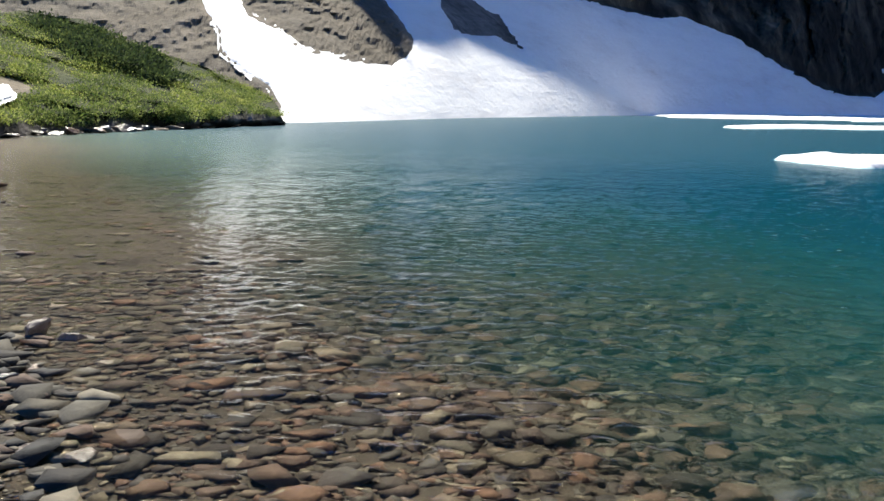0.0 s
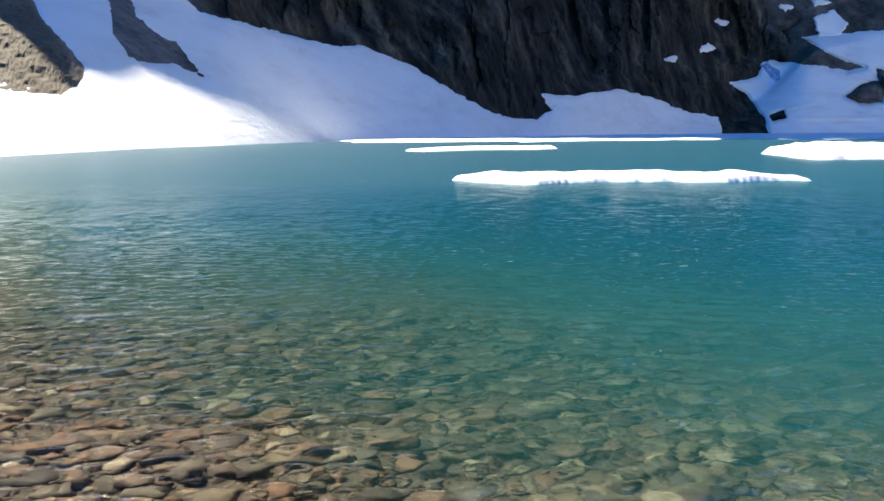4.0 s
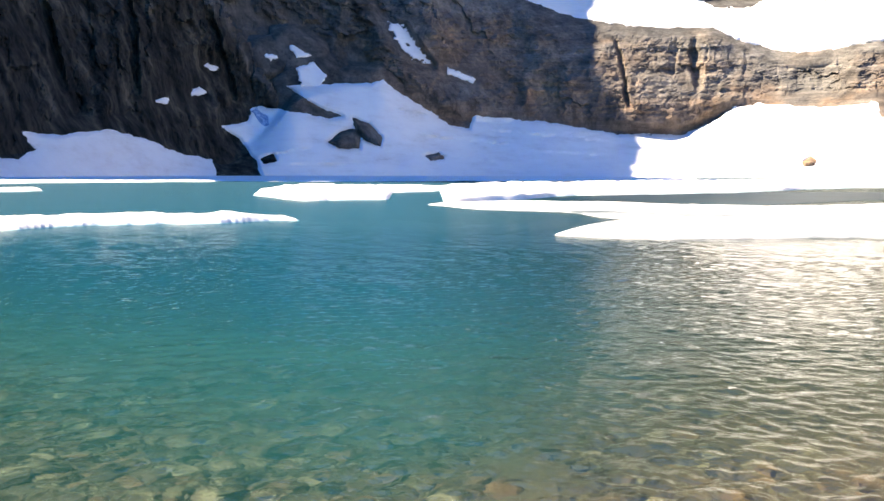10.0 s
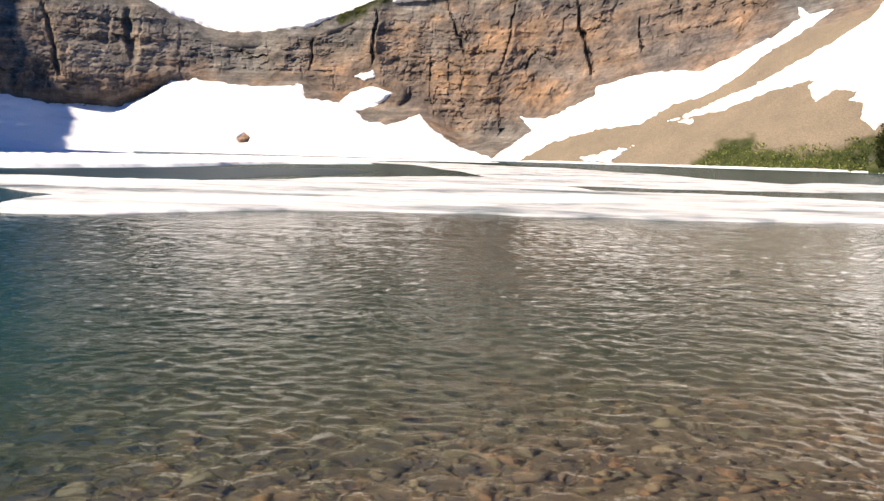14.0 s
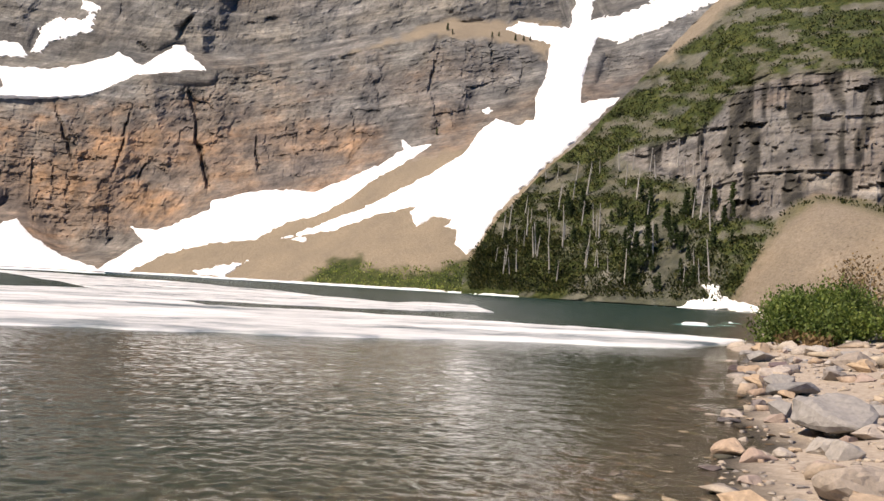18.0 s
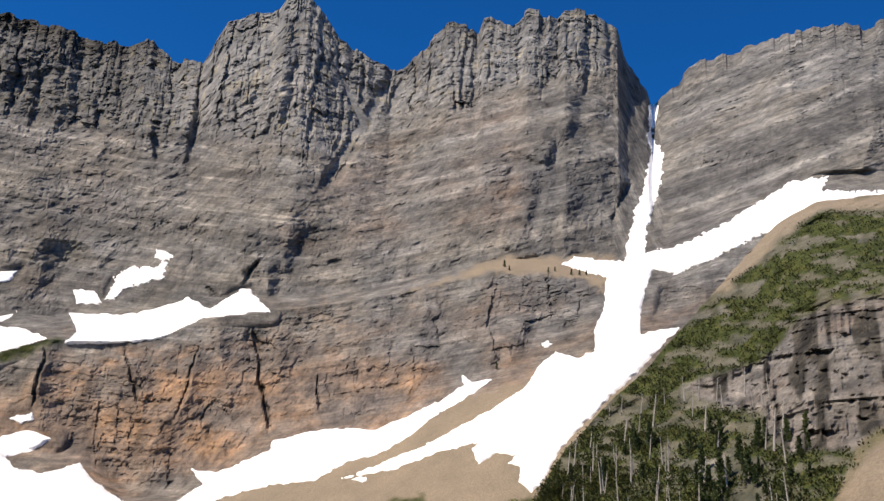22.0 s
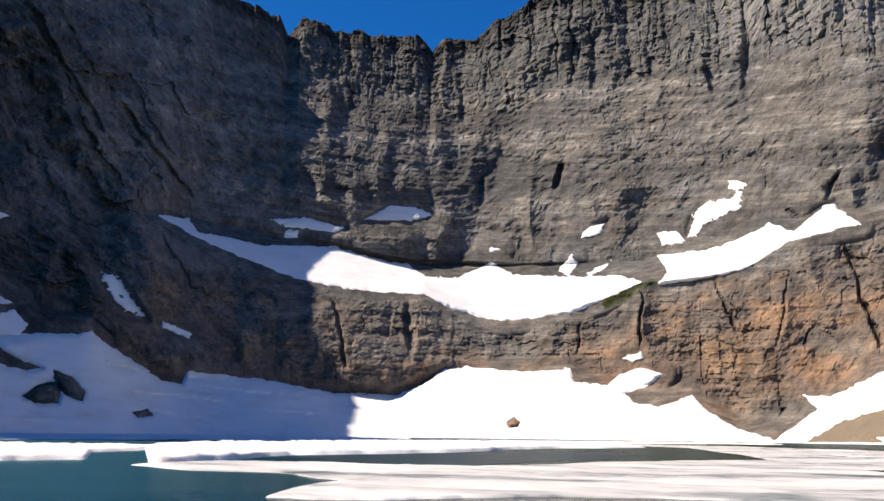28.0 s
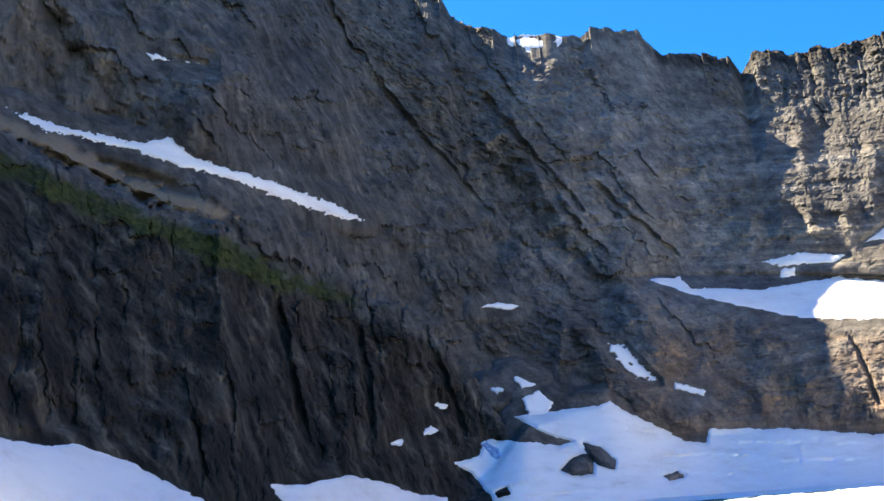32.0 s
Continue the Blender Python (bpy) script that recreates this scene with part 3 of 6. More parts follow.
# ---- snow outlines, as heading and height angle ----
SNOW_FIELDS = [
    # label, thickness, outline
    ("broad snow apron of the south wall, half in the cliff's shade", 3.0, [(14.2, 6.3), (14.4, 9.5), (12.0, 9.5), (11.8, 5.5), (11.4, 4.6), (10.2, 4.1), (8.4, 2.8), (5.3, 2.2), (3.1, 2.0), (2.1, 2.7), (1.8, 3.5), (3.0, 5.1), (3.9, 6.1), (5, 9), (1, 9),
      (0.4, 6.7), (0.3, 5.4), (-0.5, 4.15), (-1.6, 3.8), (-2.8, 3.85), (-4.7, 2.95), (-3.7, 4.2), (-3.1, 5.0), (-2.0, 5.5), (-1.0, 6.4), (-0.5, 8.6), (-3, 8), (-4.4, 6.7), (-7.8, 5.9), (-12, 4.85), (-13.4, 5.0),
      (-16.4, 3.8), (-18.4, 2.6), (-21.1, 1.05), (-22.4, 0.75), (-24.6, 0.6), (-24.6, -0.9), (-10, -1.3), (0, -1.6), (9.9, -2.2), (9.5, -0.4), (10.2, 0.75), (11.3, 1.4), (12.8, 2.6), (12.9, 3.8), (13.7, 4.9)]),
    ("low snow tongue under the black buttress", 2.0, [(-23.6, 0.5), (-24.7, 1.2), (-24.0, 2.2), (-25.8, 2.0), (-28.4, 2.35), (-30.4, 1.9), (-32.4, 1.05), (-34.2, 0.7), (-34.5, -0.6), (-23.6, -0.8)]),
    ("crevassed snowfield in shade round a dark rock", 3.0, [(-37.0, -0.5), (-36.7, 0.6), (-35.9, 1.75), (-34.7, 2.65), (-36.2, 2.9), (-36.5, 3.85), (-39, 3.5), (-40.7, 3.15), (-41.7, 3.3), (-40.4, 3.8), (-38.5, 5.0), (-40, 5.1), (-43.4, 5.25), (-44.1, 5.5),
      (-44.7, 4.9), (-46.7, 3.7), (-48, 2.85), (-49.2, 2.65), (-49.4, 3.4), (-53.7, 3.0), (-57.2, 2.4), (-58.6, 2.2), (-58.6, -0.6)]),
    ("bright snowfield below the headwall", 3.0, [(-57.9, 2.35), (-61.4, 2.2), (-63, 2.8), (-64.4, 3.8), (-66, 3.95), (-69, 3.7), (-71.8, 3.9), (-72.0, 3.1), (-74.6, 2.9), (-75.4, 1.9), (-76.9, 1.7), (-78.7, 2.35), (-79.6, 1.45), (-81.1, 0.5), (-82.9, 0.0), (-83.6, -0.7), (-57.9, -0.6)]),
    ("curved snowfield on the hanging bench", 3.0, [(-47.3, 12.2), (-49, 12.15), (-49.5, 11.45), (-53.4, 10.8), (-55.5, 10.9), (-57.8, 10.9), (-60.4, 10.2), (-62.1, 10.0), (-63.1, 9.3), (-65.1, 9.2), (-67.1, 10.15), (-68.5, 9.45), (-71.2, 9.3), (-74.9, 9.3), (-76.1, 8.9),
      (-73.9, 8.0), (-71.9, 7.15), (-68.2, 6.7), (-66.5, 6.9), (-64.5, 7.55), (-63.1, 8.25), (-60.5, 8.3), (-57.9, 8.55), (-55.4, 9.0), (-53.5, 9.65), (-50.4, 10.75)]),
    ("snowfield on the bench's rising end", 2.5, [(-76.9, 8.75), (-77.6, 9.45), (-77.1, 10.45), (-80.3, 10.75), (-82, 11.35), (-83.4, 12), (-84.7, 11.45), (-86.4, 12.85), (-86.9, 12.9), (-87.2, 12.5), (-88.2, 11.7), (-87, 11.5), (-84.3, 10.95), (-82, 9.55), (-80, 9.1)]),
    ("snow patch in a notch above the bench", 1.5, [(-78.8, 11.45), (-79.2, 12.8), (-79.9, 13.4), (-81.1, 13.55), (-82, 14.05), (-81.8, 12.9), (-80.7, 12.6), (-79.7, 12.1), (-79.35, 11.45)]),
    ("small snow patch above the bench", 1.2, [(-77, 11.8), (-78.2, 11.8), (-78.75, 11.2), (-77.3, 11.0)]),
    ("snow ledge on the headwall", 1.5, [(-59.3, 12.6), (-60.9, 13.5), (-62.5, 13.45), (-63.6, 13), (-62.3, 12.6)]),
    ("snow ledge at the shadow's edge", 1.5, [(-53.7, 12.4), (-56, 12.6), (-58.2, 12.05), (-57.4, 11.8), (-54.8, 12.0)]),
    ("small snow patch in a headwall gully", 1.0, [(-72.5, 11.5), (-72.9, 12.15), (-74.1, 12.5), (-73.7, 11.8)]),
    ("small snow patch below a pinnacle", 1.0, [(-71.1, 9.6), (-72, 10.65), (-72.3, 10.1), (-71.8, 9.4)]),
    ("sliver of snow beside the bench", 1.0, [(-72.9, 9.5), (-74.3, 10.2), (-74, 9.8), (-73, 9.3)]),
    ("snow patch on the rust-coloured foot rocks", 2.0, [(-73.9, 2.95), (-74.7, 3.55), (-75.9, 3.95), (-77.1, 3.6), (-76.4, 2.95), (-75.0, 2.5)]),
    ("small snow cap on the foot rocks", 1.0, [(-74.7, 4.5), (-75.9, 4.9), (-76.1, 4.5), (-75.4, 4.25)]),
    ("long snow ramp below the orange cliff", 2.0, [(-82.6, -0.4), (-84.0, 0.6), (-85.4, 1.6), (-84.7, 2.4), (-86, 2.25), (-87.2, 2.8), (-88.9, 3.7), (-89.1, 4.2), (-92, 5.1), (-95, 5.2), (-98.5, 6.9), (-100.1, 8), (-99.9, 8.65), (-100.5, 8.2), (-101.8, 8.45), (-100.2, 7.3), (-98.2, 6.0),
      (-97, 4.95), (-95.4, 3.9), (-93.5, 3.3), (-91.6, 2.1), (-89.1, 1.75), (-86.7, 1.0), (-84.6, -0.2)]),
    ("wide forked snow tongue spreading on the scree", 2.5, [(-104.2, 2.0), (-103.5, 2.6), (-103.6, 3.5), (-102.8, 3.6), (-103.3, 4.1), (-102.1, 4.2), (-101.1, 3.5), (-100.7, 4.3), (-101.5, 4.9), (-99, 4.2), (-96.1, 3.0), (-93.2, 2.3), (-97.7, 4.3), (-101.3, 6.4), (-103.6, 7.9), (-104.8, 9.6), (-105.5, 10.1), (-106.9, 9.8),
      (-107.9, 10.3), (-107.8, 11.4), (-108.4, 12.8), (-108.5, 14.8), (-109.7, 15.5), (-111.4, 15.2), (-110.8, 13.9), (-110.5, 12.4), (-110.5, 11.2), (-112.9, 11.7), (-112.2, 11.1), (-110.6, 9.4), (-108.7, 7.6), (-107.1, 5.9), (-105.8, 4.5), (-104.9, 2.7)]),
    ("narrow snow couloir up to the notch", 1.5, [(-109.5, 15.0), (-109.8, 16.6), (-110.25, 18.3), (-110.85, 19.9), (-111.3, 21.8), (-111.1, 22.7), (-111.35, 24.4), (-111.6, 24.4), (-111.4, 22.7), (-112.0, 21.8), (-111.85, 20.2), (-111.5, 18.9), (-110.95, 17.3), (-110.85, 16.0), (-111.5, 15.1)]),
    ("snow band rising behind the green hill", 1.5, [(-110.6, 16.0), (-112.4, 16.2), (-114, 16.85), (-115.7, 17.65), (-117.6, 18.7), (-119.5, 19.7), (-121.5, 19.8), (-121.1, 19.1), (-125.2, 18.6), (-122, 17.6), (-117.6, 16.8), (-114.7, 15.5), (-112.7, 14.7), (-111.4, 15)]),
    ("snow spur on the grassy bench", 1.2, [(-108.7, 14.5), (-105.8, 15.3), (-106.6, 15.8), (-107.9, 15.6), (-109.7, 15.5)]),
    ("slanting snow strip on the dark wall", 1.2, [(-44.3, 8.75), (-45.3, 8.55), (-46.3, 7.2), (-47, 6.3), (-45.8, 6.7), (-44.9, 7.6)]),
    ("short snow sliver on the dark wall", 0.8, [(-47.8, 6.3), (-49.6, 5.55), (-49.4, 5.25), (-47.9, 5.8)]),
    ("small snow wedge on the dark wall", 0.8, [(-38.5, 7.5), (-39.9, 6.8), (-39, 6.6)]),
    ("jagged snow patch above the shaded snowfield", 0.8, [(-39, 6.1), (-40, 6.4), (-40.8, 5.6), (-40.4, 5.0), (-39.3, 5.0)]),
    ("thin snow dash on the dark wall", 0.8, [(-37, 11.6), (-38, 11.8), (-39.4, 11.5), (-39, 11.3)]),
    ("long snow strip along the sloping ramp", 1.5, [(-8.9, 23.3), (-12.2, 22.5), (-16.4, 21.8), (-18.4, 22.2), (-19.9, 21.1), (-24.9, 19.6), (-28.6, 18.2), (-30.2, 17.25), (-28.5, 17.5), (-25.5, 18.6), (-21.7, 20.0), (-19.4, 20.5), (-16.4, 21.4), (-13.2, 22), (-11.3, 22.2)]),
    ("thin snow streak high on the south wall", 0.8, [(-16.7, 27.0), (-18.4, 26.6), (-20.6, 26.4), (-17.4, 26.5)]),
    ("snow cap on the skyline", 1.0, [(-40.3, 27.1), (-41.3, 27.1), (-43.5, 26.75), (-42.9, 26.4), (-41.2, 26.6)]),
    ("small low snow bank at the scree's foot", 1.0, [(-89.9, -0.2), (-88.0, 0.0), (-89.9, 0.5), (-91.4, 0.9), (-90.5, 0.3)]),
]
SNOW_DOTS = [(-34.15, 6.0, 0.25), (-33.5, 4.6, 0.3), (-31.6, 4.0, 0.3), (-37.6, 6.6, 0.3), (-81.7, 14.35, 0.3), (-67.3, 10.9, 0.2), (-55.0, 11.6, 0.3), (-94.2, 2.3, 0.25), (-105, 10.6, 0.2)]
dot_rnd = random.Random(2)
for dot_az, dot_el, dot_r in SNOW_DOTS:
    SNOW_FIELDS.append(("small snow remnant in a hollow of the rock", 0.6, [(dot_az + dot_r * q * 1.4 * math.cos(k), dot_el + dot_r * q * 0.8 * math.sin(k)) for k, q in [(k, dot_rnd.uniform(0.5, 1.5)) for k in np.linspace(0, 5.6, 8)]]))
ISLANDS = [[(-40.85, 1.8), (-41.5, 2.35), (-42.3, 2.6), (-42.75, 2.1), (-42.65, 1.45), (-41.5, 1.4)],
           [(-42.3, 3.2), (-43.25, 2.9), (-44.0, 2.1), (-43.95, 1.55), (-43.05, 1.85), (-42.45, 2.5)],
           [(-46.6, 1.0), (-47.4, 1.2), (-47.7, 0.85), (-46.9, 0.75)],
           [(-36.9, 0.8), (-37.6, 1.05), (-37.85, 0.65), (-37.1, 0.5)],
           [(-68.1, 0.7), (-68.5, 0.95), (-68.85, 0.8), (-68.7, 0.5), (-68.2, 0.45)]]

# ---- zones of turf, scree and stained rock ----
TURF = [[(-94.7, -0.2), (-96.2, 1.2), (-97.9, 1.5), (-98.3, 0.8), (-102.3, 0.9), (-104.3, 1.7), (-111, 0.7), (-111, -1), (-94.7, -1)],
        [(-8, 21.2), (-16.8, 18.0), (-21, 16.7), (-25, 14.4), (-29, 12.9), (-31, 11.9), (-29, 12.2), (-24, 13.7), (-18, 16.3), (-8, 19.8)],
        [(-73.5, 8.1), (-75.9, 8.9), (-76.8, 8.9), (-76, 8.4), (-74, 7.5)]]
SCREE = [[(-84, -1), (-84.6, 0.2), (-89, 2.0), (-93, 3.4), (-98.2, 6.2), (-100.2, 7.4), (-103.5, 8.3), (-107.5, 10.2), (-109.6, 9.6), (-110.4, 7.2), (-112.9, 6), (-112.9, -1)],
         [(-96, 13.2), (-102.6, 15.9), (-109, 15.8), (-108.4, 13.6), (-107, 14.4), (-102, 14.8)],
         [(-8, 22.2), (-8, 23.0), (-12, 21.9), (-16, 20.0), (-20, 18.8), (-22.5, 17.6), (-21, 17.5), (-15.2, 19.3), (-12, 21.0)]]


BROWN_SLOPE = [(-88, 17), (-91, 20), (-94, 22.5), (-103.5, 26), (-104, 17), (-97, 15.5), (-88, 14)]


RUBBLE = [(60, -2), (60, 16), (1.5, 10), (1.6, 3), (3, 1.5), (9, -2)]


def zones(az, el):
    wob = fbm(az * 1.5, el * 2.5, 0 * az, 4) * 0.35
    reach = np.interp(az, [-118, -104, -92, -84, -74, -66, -58, -44, -36], [0.0, 0.45, 0.75, 1.0, 1.0, 0.75, 0.7, 0.7, 0.1])
    stained = reach * (0.06 + 0.94 * smooth(1.0, -4.5, el - rim_el(az) + 3 * wob))
    stained = np.maximum(stained, 0.22 * smooth(-0.8, 1.5, outline_distance(az, el, BROWN_SLOPE)))
    stained = np.clip(stained * (0.8 + 0.7 * vnoise(az * 0.35, el * 0.6, 0 * az + 3)), 0, 1)
    turf, scree = np.zeros_like(az), np.zeros_like(az)
    for poly in TURF:
        turf = np.maximum(turf, smooth(-0.25, 0.35, outline_distance(az, el, poly) + wob))
    for poly in SCREE:
        scree = np.maximum(scree, smooth(-0.2, 0.3, outline_distance(az, el, poly) + wob * 0.6))
    rubble = smooth(0.0, 0.5, outline_distance(az, el, RUBBLE) + wob)
    return np.stack([np.maximum(stained, 0.25 * rubble), turf, np.maximum(scree, rubble * (0.5 + 0.3 * wob))], -1)


def snow_cover(az, el):
    """Where snow lies: the largest signed distance of any outline."""
    cover = np.full(az.shape, -9.0)
    for _, _, poly in SNOW_FIELDS:
        a = np.array(poly)
        near = (az > a[:, 0].min() - 1) & (az < a[:, 0].max() + 1) & (el > a[:, 1].min() - 1) & (el < a[:, 1].max() + 1)
        if near.any():
            cover[near] = np.maximum(cover[near], outline_distance(az[near], el[near], poly))
    for poly in ISLANDS:
        cover = np.minimum(cover, -outline_distance(az, el, poly))
    return cover


CRACKS = [(-87.3, 10.9, -89.0, 4.1, 0.16, 9), (-76.1, 8.6, -75.9, 5.0, 0.14, 8), (-62.0, 8.0, -62.4, 4.6, 0.3, 9), (-110.1, 20.3, -109.0, 17.6, 0.3, 12), (-93.5, 23.4, -91.4, 19.3, 0.25, 8), (-71.5, 16.1, -71.0, 14.4, 0.3, 12), (-68.7, 24.1, -68.3, 22.0, 0.3, 9), (-73.5, 23.5, -73.6, 19.9, 0.35, 10), (-80.2, 22.1, -80.8, 19.5, 0.35, 11), (-77.0, 22.0, -77.4, 20.6, 0.4, 12), (-87.2, 23.4, -87.0, 21.7, 0.25, 8), (-83.9, 26.9, -83.1, 23.9, 0.3, 9), (-87.3, 14.7, -86.5, 13.1, 0.2, 8), (-91.2, 26.1, -93.4, 22.6, 0.3, 9), (-95.4, 26.3, -94.6, 23.6, 0.35, 10),
          (-106.4, 28.9, -106.2, 24.4, 1.2, -9), (-106.2, 24.6, -103.8, 21.2, 1.2, -10), (-103.8, 21.4, -102.7, 16.0, 1.1, -9), (-87.4, 29.4, -87.2, 22.0, 0.9, -8), (-99.5, 28.6, -99.2, 24.0, 0.25, 8), (-103.0, 29.0, -102.9, 25.5, 0.25, 8), (-101.2, 29.0, -101.0, 26.0, 0.2, 7), (-66.4, 15.4, -66.6, 13.4, 0.45, 12),
          (-84.2, 13.0, -85.8, 11.4, 0.12, 6), (-91.4, 8.4, -91.6, 6.0, 0.08, 5), (-57.6, 8.0, -58.6, 3.6, 0.2, 7), (-94.6, 26.0, -90.4, 18.5, 0.5, 9), (-82.8, 25.2, -82.4, 19.0, 0.35, 7),
          (-72.6, 8.4, -72.3, 4.6, 0.12, 5), (-79.8, 10.0, -81.6, 5.2, 0.12, 5), (-84.4, 9.4, -83.4, 5.0, 0.1, 4), (-101.6, 13.6, -101.4, 11.2, 0.12, 4), (-44.0, 19.0, -49.5, 12.8, 0.3, 10),
          (-37.5, 25.2, -45.0, 15.0, 0.35, 11), (-31.0, 26.0, -38.5, 16.5, 0.35, 11), (-29.5, 11.5, -30.2, 3.5, 0.35, 10), (-24.5, 13.5, -26.2, 4.0, 0.4, 10), (-34.0, 9.5, -35.6, 3.5, 0.3, 8)]


def ridged(x, y, z):
    return 1 - 2 * np.abs(vnoise(x, y, z))


def chance(i, j, seed):
    """A fixed random number, 0 to 1, for each whole i, j."""
    return LATTICE[np.asarray(i).astype(int) & 63, np.asarray(j).astype(int) & 63, seed & 63]


def pillars(u, v, seed, gap=0.3, tall=1.0, shut=3):
    """Jointed columns across u, each broken into blocks along v: tilted fronts of uneven depth, some joints open, -0.4 to 1."""
    u = u + 0.35 * vnoise(u * 0.7, v * 0.25, 0 * u + seed)
    i = np.floor(u)
    f = u - i
    q = v / tall + 4 * chance(i, 3, seed)
    j = np.floor(q)
    g = q - j
    front = 0.4 * chance(i, 7, seed + 1) + 0.6 * chance(i, j, seed + 2)
    tilt = (f - 0.5) * (chance(i, j, seed + 5) - 0.5) * 1.1 + (0.5 - g) * (chance(i, j, seed + 6) - 0.2) * 0.5
    notch = 1 - (1 - smooth(0, gap, f) * smooth(1, 1 - gap, f)) * chance(i, j, seed + 3) ** shut
    return (front + tilt) * notch - 0.3 * (1 - notch) - 0.4


def beds_of(v, side, seed):
    """Rock beds of uneven hardness along v: sharp ledges that stand proud or back, -0.5 to 0.5."""
    v = v + 0.3 * vnoise(side, v * 0.3, 0 * v + seed)
    j = np.floor(v)
    f = v - j
    a, b = chance(j, seed, 11), chance(j + 1, seed, 11)
    return a + (b - a) * smooth(0.75, 1.0, f) - 0.5


def strata_of(az, el):
    """Height in the pile of beds, in degrees: level on the headwall, climbing to the north."""
    above = smooth(-1.5, 1.5, el - rim_el(az))
    tilt = np.interp(az, [-180, -112, -109, -90, -60, -48, 60], [16.7, -1.6, 5.2, 0.3, 0.3, 1.5, 1.5])
    low = np.interp(az, [-180, -112, -88, -70, 60], [12, 5.2, 0.2, 0, 0])
    return el - above * tilt - (1 - above) * low


def steepness(az, el, scree):
    """How much of the cliffs' relief a place has: little on aprons, benches and scree."""
    b = smooth(-0.1, 0.7, el - base_el(az))
    bench = smooth(-0.7, 0.3, el - rim_el(az)) * smooth(0.2, -0.1, el - bench_el(az)) * smooth(-45, -50, az)
    return np.maximum(b * (1 - 0.75 * bench), 0.06) * (1 - 0.8 * scree)


def coarse_relief(p, steep):
    x, y, z = p[..., 0], p[..., 1], p[..., 2]
    return steep * np.linalg.norm(p, axis=-1) / 600 * 15 * fbm(x / 130 + 3, y / 130, z / 420, 3)


def relief(p, az, el, steep):
    """Pillars, ribs, ledges, blocks and cracks of the cliffs, in metres toward the eye."""
    x, y, z = p[..., 0], p[..., 1], p[..., 2]
    flat = 0 * az
    south = smooth(-57, -50, az + 1.2 * vnoise(el / 2, flat, flat + 9))
    north = smooth(-111, -113, az)
    high = smooth(-0.6, 0.6, el - bench_el(az))
    low = 1 - high
    wa, we = 0.22 * fbm(az * 1.5, el * 1.3, flat + 60, 3, 0.6), 0.3 * fbm(az * 1.2, el * 1.6, flat + 70, 3, 0.6)
    crown = smooth(-0.7, 0.35, el - crown_foot(az) + 0.9 * vnoise(az / 0.9, flat, flat + 3) + we) * (1 - south) * (1 - north)
    a, e = az + wa, el + we
    st = strata_of(az, el) + 0.25 * we
    patch = smooth(-0.3, 0.35, vnoise(az / 2.6, el / 2.2, flat + 6))
    # large hollows and spurs that the eye picks out first
    scale = 620 / np.linalg.norm(p, axis=-1)
    hollow = 1 - 2 * np.abs(fbm(x * scale / 58, y * scale / 58, z * scale / 120, 3, 0.55)) - 0.45
    hollow = np.maximum(hollow, -0.55)
    # headwall and west wall
    tower = 7.0 * pillars(a / 1.45, e, 4, 0.2, 5.0, 1) + 4.0 * pillars(a / 0.62, e, 9, 0.3, 2.2, 1.5) + 1.8 * pillars(a / 0.28, e, 15, 0.35, 0.9, 2) + 9.0 * hollow
    spurs = ridged(a / 4.2, e / 16, flat + 2) - 0.1 + 0.6 * (ridged(a / 1.7, e / 5, flat + 8) - 0.1)
    ledges = 1.9 * beds_of(st / 0.95, az / 7, 2) * (0.3 + 0.7 * patch) + 1.3 * beds_of(st / 0.36, az / 3, 5) * patch + 0.5 * beds_of(st / 0.17, az / 1.5, 8)
    joints = 1.4 * pillars(a / 0.8 + 1.5 * chance(np.floor(st / 0.95), 1, 6), st + we, 22, 0.18, 0.7) * (0.35 + patch) + 0.8 * pillars(a / 0.33, st + we, 26, 0.25, 0.3) * (0.4 + patch)
    calm = np.interp(az, [-110, -106, -102, -99, -94, -89, -60], [0.9, 1.0, 0.55, 0.3, 0.4, 0.9, 1.0])
    slope = (6.0 * spurs + 11.0 * hollow) * calm + ledges + joints * calm
    lower = 7.0 * (ridged(a / 3.0, e / 12, flat + 31) - 0.2) + 4.0 * pillars(a / 1.7, e, 33, 0.1, 1.5) * (0.4 + 0.6 * patch) + 1.5 * pillars(a / 0.6, e, 37, 0.16, 0.5) * (0.3 + patch) + 0.8 * pillars(a / 0.28, e, 39, 0.3, 0.3) + 1.5 * ledges + 9.0 * hollow
    wall = crown * tower + (1 - crown) * (high * slope + low * lower)
    # south wall: leaning ribs, and deep upright fins below the black buttress's crest
    lean = a - 0.72 * e
    ribs = 26.0 * (ridged(lean / 5.2, e / 18, flat + 41) - 0.2) + 9.0 * pillars(lean / 2.3, e, 43, 0.35, 4.0) + 2.6 * pillars((a - 0.5 * e) / 0.9, e, 47, 0.3, 1.2) + 1.3 * ledges + 11.0 * hollow
    fins = 13.0 * (ridged(a / 3.3, e / 18, flat + 51) - 0.2) + 9.0 * pillars((a - 0.12 * e) / 1.6, e, 53, 0.25, 2.8) + 3.2 * pillars(a / 0.66, e, 57, 0.3, 1.0) + 1.5 * pillars(a / 0.3, e, 59, 0.3, 0.5) + 6.0 * hollow
    fin = smooth(0.12, -0.12, el - crest_el(az) + 1.3 * we)
    ribs = ribs * (0.3 + 0.7 * smooth(-54, -43, az))
    d = (1 - south) * wall + south * ((1 - fin) * ribs + fin * (fins + 13 * smooth(-5.0, -0.3, el - crest_el(az))))
    blocks = fbm(x / 9, y / 9, z / 7, 4, 0.68)
    far = np.maximum(np.linalg.norm(p, axis=-1) / 600, 0.45)
